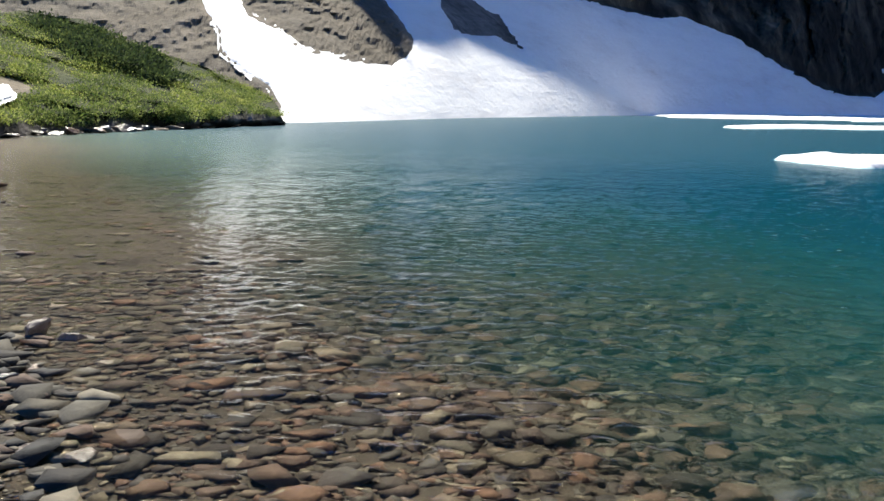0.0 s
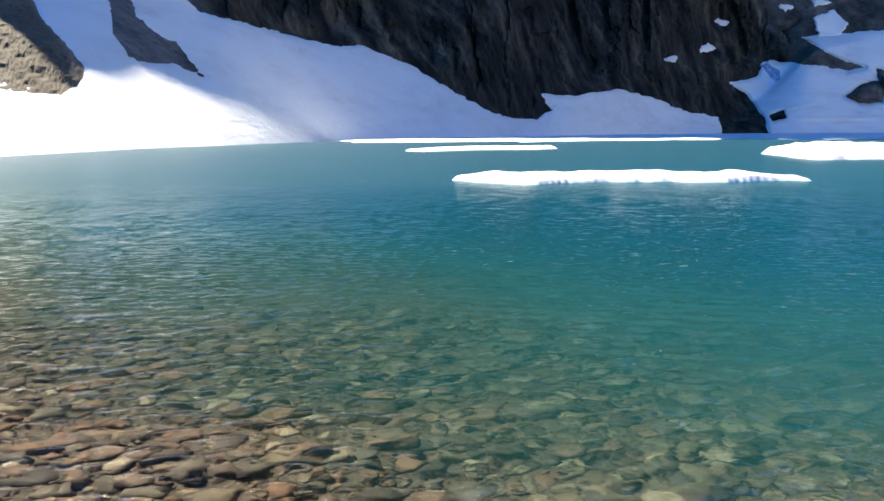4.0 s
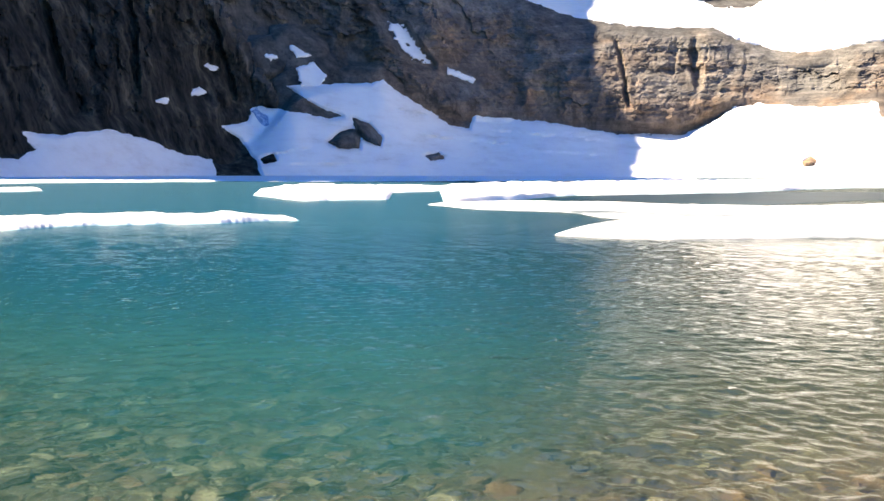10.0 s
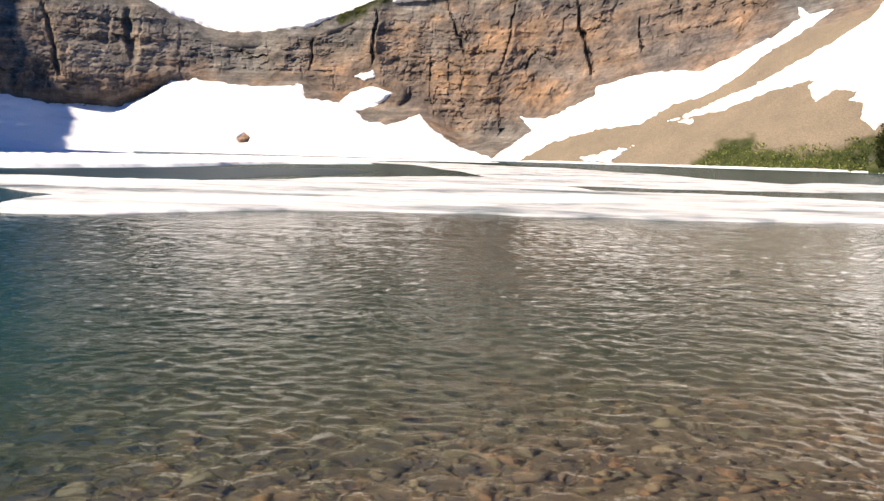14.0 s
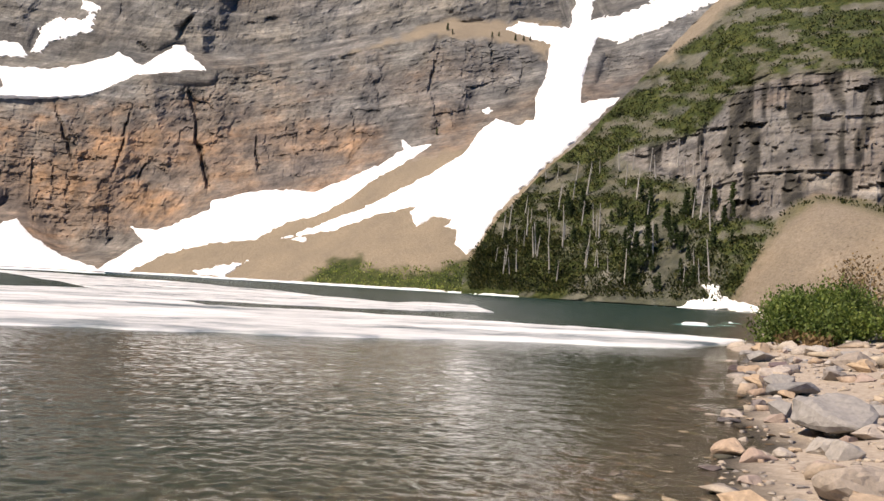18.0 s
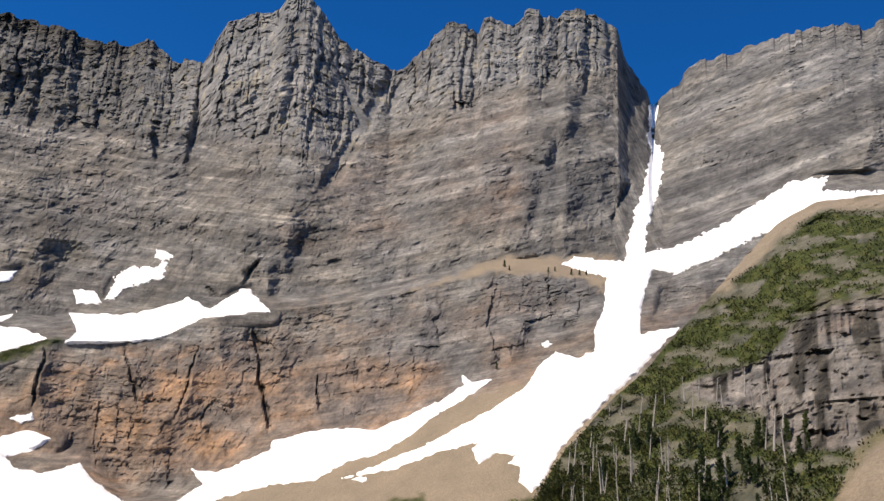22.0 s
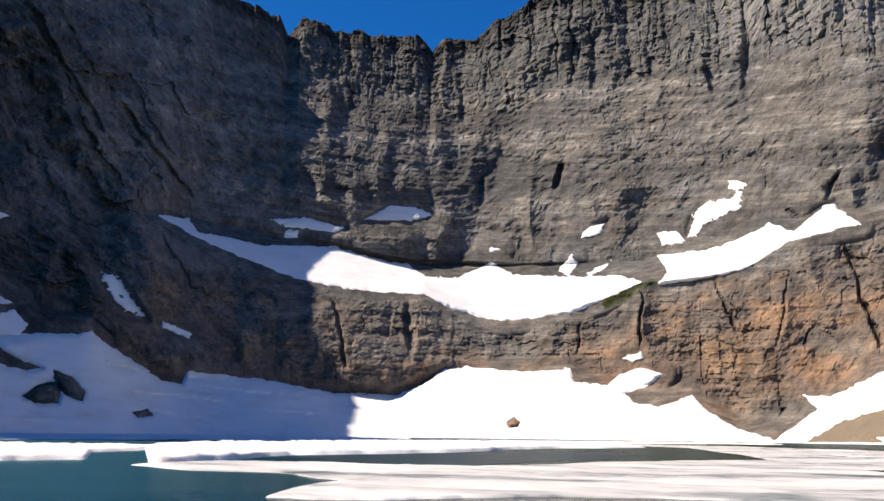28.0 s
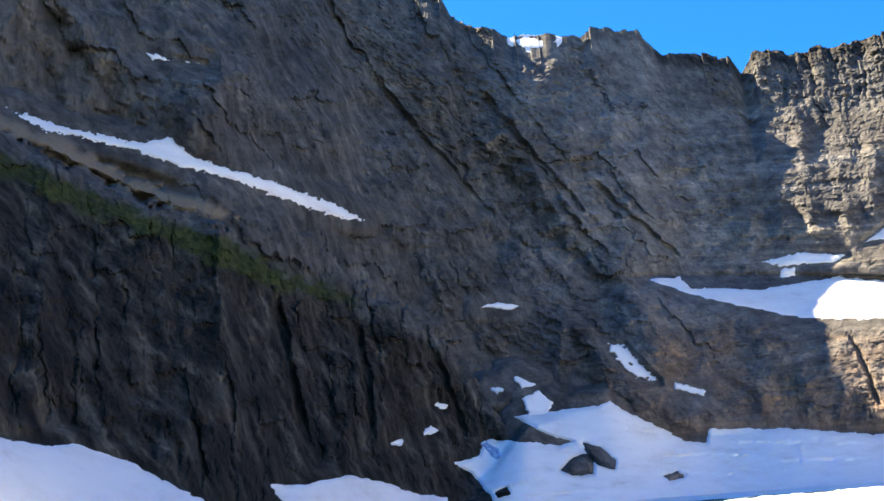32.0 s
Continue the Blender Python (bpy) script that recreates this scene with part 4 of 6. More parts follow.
    d = far * (d + (1.5 + 0.7 * crown + 0.8 * south) * blocks)
    for a0, e0, a1, e1, w, deep in CRACKS:
        near = (np.abs(az - (a0 + a1) / 2) < abs(a0 - a1) / 2 + 1.5) & (np.abs(el - (e0 + e1) / 2) < abs(e0 - e1) / 2 + 1.5)
        A, E = az[near], el[near]
        t = np.clip(((A - a0) * (a1 - a0) + (E - e0) * (e1 - e0)) / ((a1 - a0) ** 2 + (e1 - e0) ** 2), 0, 1)
        dist = np.hypot(A + 0.6 * wa[near] - a0 - t * (a1 - a0), E - e0 - t * (e1 - e0))
        d[near] = d[near] - deep * smooth(w, w * 0.25, dist) * smooth(-0.02, 0.2, t) * smooth(1.02, 0.8, t)
    return steep * d


def build_mountain():
    az = np.concatenate([np.arange(60, 26, -1.0), np.arange(26, -130, -0.09), np.arange(-130, -176, -1.0)])
    rows = [(0, 1, 6), (1, 2, 60), (2, 3, 115), (3, 4, 26), (4, 5, 195), (5, 6, 6)]
    r, z = profile(az)
    rr, zz, lev = [], [], []
    for a, b, n in rows:
        for t in np.arange(n) / n:
            rr.append(r[a] * (1 - t) + r[b] * t)
            zz.append(z[a] * (1 - t) + z[b] * t)
            lev.append(a + t)
    rr, zz, lev = np.array(rr), np.array(zz), np.array(lev)[:, None] + 0 * az
    A = az[None, :] + 0 * rr
    el = np.degrees(np.arctan2(zz - EYE, rr))
    p = place(A, rr, zz)
    zone = zones(A, el)
    cover = snow_cover(A, el)
    steep = steepness(A, el, zone[..., 2]) * smooth(5.5, 5.0, lev) * (1 - smooth(-12, -5, A) * smooth(15, 19, el)) * (1 - 0.92 * smooth(6, 13, A))
    low = coarse_relief(p, steep)
    d = relief(p, A, el, steep)
    # nicks in the skyline
    top = smooth(4.7, 5.0, lev) * smooth(5.3, 5.0, lev)
    uneven = A + 0.3 * vnoise(A * 1.3, 0 * A, 0 * A)
    nick = chance(np.floor(uneven / 0.8), 2, 14) + 0.6 * chance(np.floor(uneven / 0.31), 5, 15) - 0.8 + 0.5 * fbm(A * 1.1, 0 * A, 0 * A + 8, 3, 0.55)
    p[..., 2] += top * nick * 5.0 * smooth(-5, -12, A)
    d = np.maximum(d, -0.6 - 12 * smooth(-0.5, -1.4, cover))
    d = low + d * (1 - 0.55 * smooth(-1.4, -0.3, cover)) * (1 - 0.92 * smooth(-0.4, -0.08, cover))
    for poly in ISLANDS:
        s = outline_distance(A, el, poly)
        d += smooth(-0.1, 0.35, s) * 7
    rubble = smooth(-0.1, 0.4, outline_distance(A, el, RUBBLE)) * (1 - smooth(-0.3, -0.05, cover))
    d = d + rubble * (0.9 * fbm(p[..., 0] / 2.4, p[..., 1] / 2.4, p[..., 2] / 2.4, 4, 0.65) + 1.5 * fbm(p[..., 0] / 14, p[..., 1] / 14, p[..., 2] / 14, 2))
    p = toward_eye(p, d)
    crown = smooth(-0.4, 0.5, el - crown_foot(A))
    bedding = (1 - 0.6 * smooth(-58, -46, A)) * (1 - 0.65 * crown) * (1 - rubble)
    # Dark rock of buttress and south wall painted darker still, standing in for shade.
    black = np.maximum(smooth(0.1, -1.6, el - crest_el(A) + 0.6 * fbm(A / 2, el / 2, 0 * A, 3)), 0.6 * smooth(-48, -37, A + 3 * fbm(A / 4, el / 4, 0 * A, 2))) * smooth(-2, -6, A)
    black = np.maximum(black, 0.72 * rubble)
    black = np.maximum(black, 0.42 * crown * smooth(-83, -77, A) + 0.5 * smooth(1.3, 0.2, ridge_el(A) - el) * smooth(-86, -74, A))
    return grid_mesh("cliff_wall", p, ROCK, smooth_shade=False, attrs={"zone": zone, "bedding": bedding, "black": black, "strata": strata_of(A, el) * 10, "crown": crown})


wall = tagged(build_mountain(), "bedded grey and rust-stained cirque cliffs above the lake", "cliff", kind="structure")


CREVASSES = [(-45.5, 2.3, -52.0, 1.7), (-50.0, 2.6, -57.5, 1.9), (-52.5, 1.3, -57.8, 1.1), (-44.6, 3.9, -46.9, 3.4), (-46.0, 1.2, -51.0, 0.7), (-37.4, 1.0, -40.0, 1.5), (-53.0, 2.4, -56.8, 2.2), (-38.2, 0.5, -43.0, 0.5)]


def pieces_of(keep, least=24):
    """The connected pieces of a mask, without specks."""
    left = keep.copy()
    out = []
    h, w = keep.shape
    for i0, j0 in np.argwhere(keep):
        if not left[i0, j0]:
            continue
        piece = np.zeros_like(keep)
        stack = [(int(i0), int(j0))]
        left[i0, j0] = False
        count = 0
        while stack:
            i, j = stack.pop()
            piece[i, j] = True
            count += 1
            for a, b in ((i + 1, j), (i - 1, j), (i, j + 1), (i, j - 1)):
                if 0 <= a < h and 0 <= b < w and left[a, b]:
                    left[a, b] = False
                    stack.append((a, b))
        if count >= least:
            out.append(piece)
    return out


def build_snow(label, thick, poly, levels=profile, mat=SNOW, name="snow_patch", kind_of="snow patch"):
    a = np.array(poly)
    step = 0.1 if np.ptp(a[:, 0]) > 12 else 0.058
    az = np.arange(a[:, 0].max() + 0.4, a[:, 0].min() - 0.4, -step)
    el = np.arange(a[:, 1].min() - 0.4, a[:, 1].max() + 0.4, step * 0.8)
    E, A = np.meshgrid(el, az, indexing="ij")
    s = outline_distance(A, E, poly)
    for isle in ISLANDS:
        s = np.minimum(s, -outline_distance(A, E, isle))
    rim = 0.23 if thick > 1.6 else 0.11
    s = s + min(1.0, max(0.5, np.ptp(a[:, 1]) / 2.5)) * (0.065 * fbm(A * 3.0, E * 5, 0 * A, 4, 0.68) if thick > 1.6 else 0.14 * fbm(A * 4.2, E * 6.5, 0 * A + thick, 4, 0.66))
    r, z = surface(A, E, levels)
    p = place(A, r, z)
    scale = np.clip(r / 350, 0.25, 1.3)
    lift = scale * (-1.0 + (1.7 + 0.4 * thick) * smooth(-0.7 * rim, 0.8 * rim, s) + (0.8 * fbm(p[..., 0] / 14, p[..., 1] / 14, p[..., 2] / 14, 3)) * smooth(0, 0.3, s))
    for a0, e0, a1, e1 in CREVASSES:
        t = np.clip(((A - a0) * (a1 - a0) + (E - e0) * (e1 - e0)) / ((a1 - a0) ** 2 + (e1 - e0) ** 2), 0, 1)
        gap = np.hypot(A - a0 - t * (a1 - a0), E - e0 - t * (e1 - e0) + 0.10 * vnoise(A * 1.1, E, 0 * A + 5))
        lift = lift + (1.6 * smooth(0.14, 0.07, gap) * (E > e0 + t * (e1 - e0)) - 1.3 * smooth(0.09, 0.02, gap)) * smooth(0, 0.15, t) * smooth(1, 0.85, t)
    if levels is profile:
        lift = lift + coarse_relief(p, steepness(A, E, zones(A, E)[..., 2]))
    elif levels is right_levels:
        lift = lift + right_relief(A, E, p, 0) + 0.4
    p = toward_eye(p, lift)
    keep = (s[:-1, :-1] > -0.2) | (s[1:, 1:] > -0.2)
    for piece in pieces_of(keep):
        tagged(grid_mesh(name, p, mat, piece), label, kind_of, "snow patches on the cirque walls" if mat is SNOW else "")


for label, thick, poly in SNOW_FIELDS:
    build_snow(label, thick, poly)

build_snow("blue glacier ice bared under the snowfield's lip", 4.6, [(-36.4, 3.55), (-36.7, 3.8), (-37.0, 3.6), (-37.5, 3.35), (-37.55, 2.7), (-37.2, 2.55), (-36.85, 2.75), (-36.6, 3.1)], mat=BLUE_ICE, name="blue_ice", kind_of="glacier ice")

# ---- the lake bed and the near shore ----
NEAR_SHORE = [(-60, 75), (-30, 58), (-17.5, 37), (-9, 19), (-3.9, 8.1), (-1.7, 4.2), (-0.9, 2.6), (0.6, 0.9), (3.2, -0.2), (4.9, -1.5), (6.4, -3.6),
              (9.5, -5.5), (16.7, -9.6), (24.7, -14.5), (60, -36), (140, -84), (260, -160), (400, -400), (-400, -400), (-400, 75)]


def land_distance(x, y):
    """Distance in from the near water's edge, positive on land."""
    return outline_distance(x, y, NEAR_SHORE)


def ground_height(x, y):
    d = land_distance(x, y) + 0.35 * fbm(x / 2.2, y / 2.2, 0 * x, 3)
    land = 0.13 * np.clip(d, 0, 12) + 0.05 * np.clip(d - 12, 0, 200)
    w = np.clip(-d, 0, 400)
    slope = 0.115 + 0.04 * smooth(2.5, 5, x) + 0.10 * smooth(5, 12, x) + 0.05 * smooth(12, 22, y)
    bed = -slope * np.minimum(w, 8) - 0.17 * np.clip(w - 8, 0, 30) - 0.03 * np.clip(w - 38, 0, 150)
    return np.where(d > 0, land, bed) + 0.03 * fbm(x / 0.7, y / 0.7, 0 * x + 4, 3) * smooth(-40, -1, d)


def build_ground():
    az = np.arange(360, -0.01, -1.0)
    r = np.concatenate([[0.02], np.geomspace(0.3, 60, 160), np.geomspace(64, 1500, 40)])
    R, A = np.meshgrid(r, az, indexing="ij")
    p = place(A, R, 0 * R)
    p[..., 2] = ground_height(p[..., 0], p[..., 1])
    return grid_mesh("ground", p, GROUND)


def ripple_height(x, y, r):
    """Short crossing wind waves, fading where the water is far off."""
    rnd = random.Random(31)
    h = 0 * x
    for k in range(34):
        long = 0.105 * (3.1 ** (k / 33))
        way = radians(rnd.gauss(-40, 72))
        push = 2 * math.pi / long
        bend = 0.5 * np.sin(0.9 * x + k) * np.cos(0.7 * y - 2 * k)
        tall = 0.031 * long * rnd.uniform(0.6, 1.2) / math.sqrt(17)
        gust = 0.65 + 0.5 * vnoise(x / 2.3 + k, y / 2.3, 0 * x)
        h = h + tall * gust * np.sin(push * (x * -math.sin(way) + y * math.cos(way)) + 6.28 * rnd.random() + bend) * smooth(140 * long, 60 * long, r)
    return h


def build_water():
    az = np.concatenate([np.arange(231, 28, -3.0), np.arange(28, -129, -0.35)])
    r = np.concatenate([[0.02], np.geomspace(0.3, 3.2, 20), np.geomspace(3.25, 30, 360), np.geomspace(31, 620, 70)])
    R, A = np.meshgrid(r, az, indexing="ij")
    p = place(A, R, 0 * R)
    deep = -ground_height(p[..., 0], p[..., 1])
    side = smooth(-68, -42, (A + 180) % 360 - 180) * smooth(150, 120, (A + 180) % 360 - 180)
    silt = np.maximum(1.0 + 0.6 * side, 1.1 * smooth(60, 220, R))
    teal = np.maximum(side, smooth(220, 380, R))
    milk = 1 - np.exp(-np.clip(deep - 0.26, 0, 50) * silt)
    p[..., 2] += WAVE * ripple_height(p[..., 0], p[..., 1], R) * smooth(0.0, 0.25, deep) * smooth(29, 26, A) * smooth(-129, -127, A)
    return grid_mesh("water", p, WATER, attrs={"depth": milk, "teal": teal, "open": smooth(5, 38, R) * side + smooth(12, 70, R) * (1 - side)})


WAVE = 1.1
GROUND_OB = tagged(build_ground(), "brown gravel shore and stony lake bed", "ground", kind="structure")
LAKE = tagged(build_water(), "clear teal mountain lake, rippled by wind", "lake", kind="structure")
LAKE.visible_shadow = False      # daylight reaches the stones of the bed


# ---- the two nearer hills ----
left_base = table([(60, 42), (40, 38), (24.8, 41), (20.5, 47), (15.9, 53), (12.8, 60), (9.5, 67)], 1.5)
left_top = table([(60, 4.2), (40, 4.6), (24.4, 4.2), (22.8, 4.1), (20.2, 3.8), (17.9, 2.95), (14.9, 2.0), (11.8, 0.8), (10.2, 0.0), (9.7, -0.65), (9.3, -1.6)], 0.3)
right_base = table([(-104, 285), (-108, 265), (-111, 250), (-117.5, 225), (-120.5, 205), (-128, 180), (-140, 160), (-178, 160)], 3)
right_top = table([(-104.0, 0.6), (-104.4, 1.7), (-105.8, 4.1), (-106.8, 5.2), (-108.7, 7.3), (-110.6, 9.0), (-112.2, 10.8), (-113.8, 12.5), (-115.4, 14.3), (-117, 16.0),
                   (-118.5, 17.4), (-120.5, 18.4), (-123.3, 18.6), (-126.4, 18.5), (-130, 17.8), (-140, 15), (-178, 10)], 0.4)


def hill_levels(base, top, depth, low, high):
    def levels(az):
        b, e = base(az), top(az)
        t = b + depth * np.clip((e - low) / (high - low), 0.12, 1)
        zt = EYE + t * np.tan(np.radians(e))
        f, zf = b + 0.02 * (t - b), np.minimum(0.9, zt * 0.5 + 0.2)
        return np.stack([b - 4, b, f, t, t + 50]), np.stack([0 * b - 1.5, 0 * b - 0.1, zf, zt, zt * 0.5 - 6])
    return levels


left_levels = hill_levels(left_base, left_top, 34, -1.6, 4.6)
right_levels = hill_levels(right_base, right_top, 190, 0.6, 18.6)
HILL_CLIFF = [(-113.5, 8.3), (-116.6, 9.4), (-119.3, 12.2), (-123.4, 12.9), (-128.4, 12.9), (-140, 12), (-140, 5), (-128.4, 5.3), (-125.3, 5.9), (-122.9, 6.2), (-121.4, 4.5), (-118.6, 4.7), (-116.6, 6.6), (-114.0, 7.8)]
HILL_CONE = [(-123.8, 6.3), (-122, 4.9), (-120.8, 2.5), (-119.6, 0.3), (-119.6, -1), (-140, -1), (-140, 4), (-128.4, 5.3), (-125.9, 6.0)]
HILL_TAN = [(-113, 12.5), (-117, 16.6), (-120, 18.8), (-140, 19), (-140, 16), (-126, 17.6), (-121, 17.6), (-118.5, 16.4), (-115.5, 13.8)]
HILL_FOOT = [(-110.5, 0.9), (-113, 1.2), (-116.5, 1.6), (-118.3, 2.4), (-119.8, 2.0), (-119.4, -1), (-108, -1)]


def build_hill(name, az, levels, rows, zone_of, relief_of):
    r, z = levels(az)
    t = np.concatenate([k + np.arange(n) / n for k, n in enumerate(rows)])
    k = t.astype(int)
    f = (t - k)[:, None]
    rr, zz = r[k] * (1 - f) + r[k + 1] * f, z[k] * (1 - f) + z[k + 1] * f
    A = az[None, :] + 0 * rr
    el = np.degrees(np.arctan2(zz - EYE, rr))
    p = place(A, rr, zz)
    zone = zone_of(A, el, p)
    lev = t[:, None] + 0 * A
    d = relief_of(A, el, p, lev) * smooth(0.9, 1.4, lev)
    p = toward_eye(p, d)
    lump = fbm(p[..., 0] / 6, p[..., 1] / 6, p[..., 2] / 6, 3)
    p[..., 2] += 0.5 * lump * smooth(2.6, 3.0, lev)
    return grid_mesh(name, p, ROCK, smooth_shade=False, attrs={"zone": zone, "bedding": 0.8 + 0 * A, "strata": 0.55 * p[..., 2] - 0.05 * p[..., 0], "crown": 0 * A, "black": 0.9 * smooth(0.05, 0.4, vnoise(A / 0.45 + 0.3 * vnoise(A, el, 0 * A), el / 2.2, 0 * A) + 0.4 * vnoise(A / 2.5, el / 3, 0 * A + 2) + 0.22) * (1 - zone[..., 1]) * (1 - zone[..., 2])})


def left_zone(az, el, p):
    n = fbm(p[..., 0] / 9, p[..., 1] / 9, p[..., 2] / 5, 4)
    bare = smooth(0.25, 0.5, outline_distance(az, el, [(26, 1.4), (23.6, 1.6), (22.4, 0.9), (22.2, 0.0), (23.5, -0.8), (26, -0.9)]) * 0.6 + 0.2 * n)
    turf = smooth(0.25, 0.75, p[..., 2] + 0.25 * n) * (1 - bare)
    return np.stack([0.25 + 0 * az, turf * 0.95, bare * 0.8], -1)


def left_relief(az, el, p, lev):
    return 3.4 * fbm(p[..., 0] / 7, p[..., 1] / 7, p[..., 2] / 3.5, 4) + 0.6 * fbm(p[..., 0] / 1.6, p[..., 1] / 1.6, p[..., 2] / 1.0, 3)


def right_zone(az, el, p):
    n = fbm(p[..., 0] / 16, p[..., 1] / 16, p[..., 2] / 9, 4)
    cliff = smooth(-0.3, 0.3, outline_distance(az, el, HILL_CLIFF) + 0.6 * n)
    cone = smooth(-0.15, 0.2, outline_distance(az, el, HILL_CONE) + 0.25 * n)
    tan = smooth(-0.2, 0.3, outline_distance(az, el, HILL_TAN) + 0.3 * n)
    foot = 0.45 * smooth(-0.1, 0.3, outline_distance(az, el, HILL_FOOT) + 0.8 * n)
    streaks = fbm(az / 1.1 + 0.5 * n, el / 0.42, 0 * az + 5, 4, 0.6)
    dry = smooth(-0.12, -0.5, streaks) * smooth(1.0, 4.0, el)
    ledge = smooth(0.25, 0.5, n) * 0.8
    turf = np.clip(1 - np.maximum.reduce([cliff, cone, tan, foot, ledge * 0.8, dry * 0.6]), 0, 1)
    edge = smooth(0.7, 0.1, outline_distance(az, el, HILL_CONE)) * cone * smooth(-0.1, 0.4, n)
    return np.stack([0.12 * cliff + 0.1 + 0.6 * cone, np.maximum(turf, 0.6 * edge), np.maximum.reduce([cone * 0.8, tan * 0.9, dry * 0.25 * (1 - cliff)])], -1)


def right_relief(az, el, p, lev):
    x, y, z = p[..., 0], p[..., 1], p[..., 2]
    cliff = smooth(-0.4, 0.4, outline_distance(az, el, HILL_CLIFF))
    cone = smooth(-0.4, 1.2, outline_distance(az, el, HILL_CONE))
    rough = 7 * fbm(x / 34, y / 34, z / 40, 3) + 2.0 * fbm(x / 8, y / 8, z / 6, 3)
    tier = np.floor(el / 1.1 + 0.5 * vnoise(az / 4, 0 * az, 0 * az))
    shift = vnoise(tier * 0.618, 0 * az, 0 * az + 4) * 6
    crag = 3.0 * ridged(az / 1.1 + shift * 0.4, el / 5, 0 * az) + 1.6 * ridged(az / 0.4 + shift, el / 3, 0 * az + 3) + 0.7 * (0.5 - (el / 1.1 + 0.5 * vnoise(az / 4, 0 * az, 0 * az) - tier)) + 1.3 * fbm(x / 5, y / 5, z / 4, 4, 0.65) + 2.4 * beds_of(z / 2.6 - az / 9, az / 3, 14) + 1.2 * beds_of(z / 0.9 - az / 3, az / 2, 17)
    return rough * (1 - cliff) * (1 - cone) + crag * cliff - 5 * cliff + 6 * cone


tagged(build_hill("hill_left", np.concatenate([np.arange(60, 27, -0.6), np.arange(27, 9.25, -0.1)]), left_levels, [4, 10, 90, 8], left_zone, left_relief),
       "low green knoll with dark wet rocks at the water", "hill", kind="structure")
tagged(build_hill("hill_right", np.concatenate([np.arange(-104, -130, -0.1), np.arange(-130, -178, -1.0)]), right_levels, [4, 6, 190, 8], right_zone, right_relief),
       "steep hill of turf, crag and tan scree cone", "hill", kind="structure")
build_snow("small snow bank at the hill's foot", 1.2, [(-118.0, 0.95), (-119.0, 0.95), (-118.9, 0.5), (-119.7, 0.1), (-121.0, -0.12), (-121, -0.4), (-116.9, -0.4), (-117.2, -0.1), (-118.3, 0.2), (-118.35, 0.5)], right_levels)
build_snow("snow remnant on the green knoll's bare flank", 0.5, [(26, 0.5), (24.3, 0.3), (23.9, -0.1), (24.6, -0.4), (26, -0.3)], left_levels)

# ---- floating ice ----
def build_floe(name, label, poly, thick, roughness=0.25, mat=ICE):
    q = np.array(poly, float)
    # cells finer near the eye
    az_p, r_p = np.degrees(np.arctan2(-q[:, 0], q[:, 1])), np.hypot(q[:, 0], q[:, 1])
    step = max(0.07, np.ptp(az_p) / 420)
    az = np.arange(az_p.max() + 1.2, az_p.min() - 1.2, -step)
    r = np.geomspace(r_p.min() * 0.97, r_p.max() * 1.03, int(np.clip(np.log(r_p.max() / r_p.min() * 1.06) / 0.006, 20, 220)))
    R, A = np.meshgrid(r, az, indexing="ij")
    p = place(A, R, 0 * R)
    x, y = p[..., 0], p[..., 1]
    size = np.clip(R / 40, 0.6, 4)
    s = outline_distance(x, y, poly) + size * 0.8 * fbm(x / (2.6 * size), y / (2.6 * size), 0 * x, 3, 0.5)
    edge = 0.17 * size
    slab = 0.5 + 0.5 * vnoise(x / (3.1 * size), y / (3.1 * size), 0 * x + 9)
    h = -0.15 + (0.15 + thick * (0.55 + 0.25 * slab + 0.2 * smooth(0, 2.2 * size, s))) * smooth(-edge, edge, s)
    h += smooth(0, 0.8 * size, s) * roughness * thick * (fbm(x / 2.5, y / 2.5, 0 * x + 2, 4) + 0.35 * fbm(x / 0.7, y / 0.7, 0 * x + 5, 3))
    p[..., 2] = h
    near = s > -2 * edge
    for piece in pieces_of(near[:-1, :-1] | near[1:, 1:]):
        tagged(grid_mesh(name, p, mat, piece), label, "ice floe", "ice floes on the lake")


build_floe("ice_floe", "long white snow-topped floe with a ragged rim", [(10.7, 32), (10.8, 30), (12.2, 28.4), (15.3, 28.5), (17.3, 28.2), (18.9, 27.2), (21.4, 26.9), (21.8, 27.6), (20.0, 29.4),
           (18.2, 31), (16.8, 33), (14.9, 33.4), (12, 33)], 0.27, 0.4)
build_floe("ice_floe", "thin white floe far out on the lake", [(22.6, 80), (32, 92), (41, 90), (38, 82), (30, 79.5), (23.5, 76)], 0.3)
build_floe("ice_floe", "small flat floe of white ice", [(16.4, 66.2), (18.9, 68.6), (17.6, 64.5), (15.5, 62.5)], 0.12)
build_floe("ice_floe", "scrap of flat white ice", [(14.2, 64.0), (16.3, 66.2), (15.2, 62.5)], 0.1)
build_floe("ice_floe", "low floe with a blue waterline notch", [(38.6, 49), (38, 45.5), (42.5, 44.1), (57, 58.5), (64, 60), (80, 71), (75, 79), (64, 79), (50, 67), (43, 58)], 0.5, 0.3)
build_floe("ice_floe", "thick broad ice sheet with a blue edge", [(39.8, 35.8), (44, 37.5), (52, 39), (63, 43), (75, 40), (109, 43), (134, 40), (156, 37), (209, 92), (173, 101), (106, 82), (80, 73)], 0.5, 0.45)
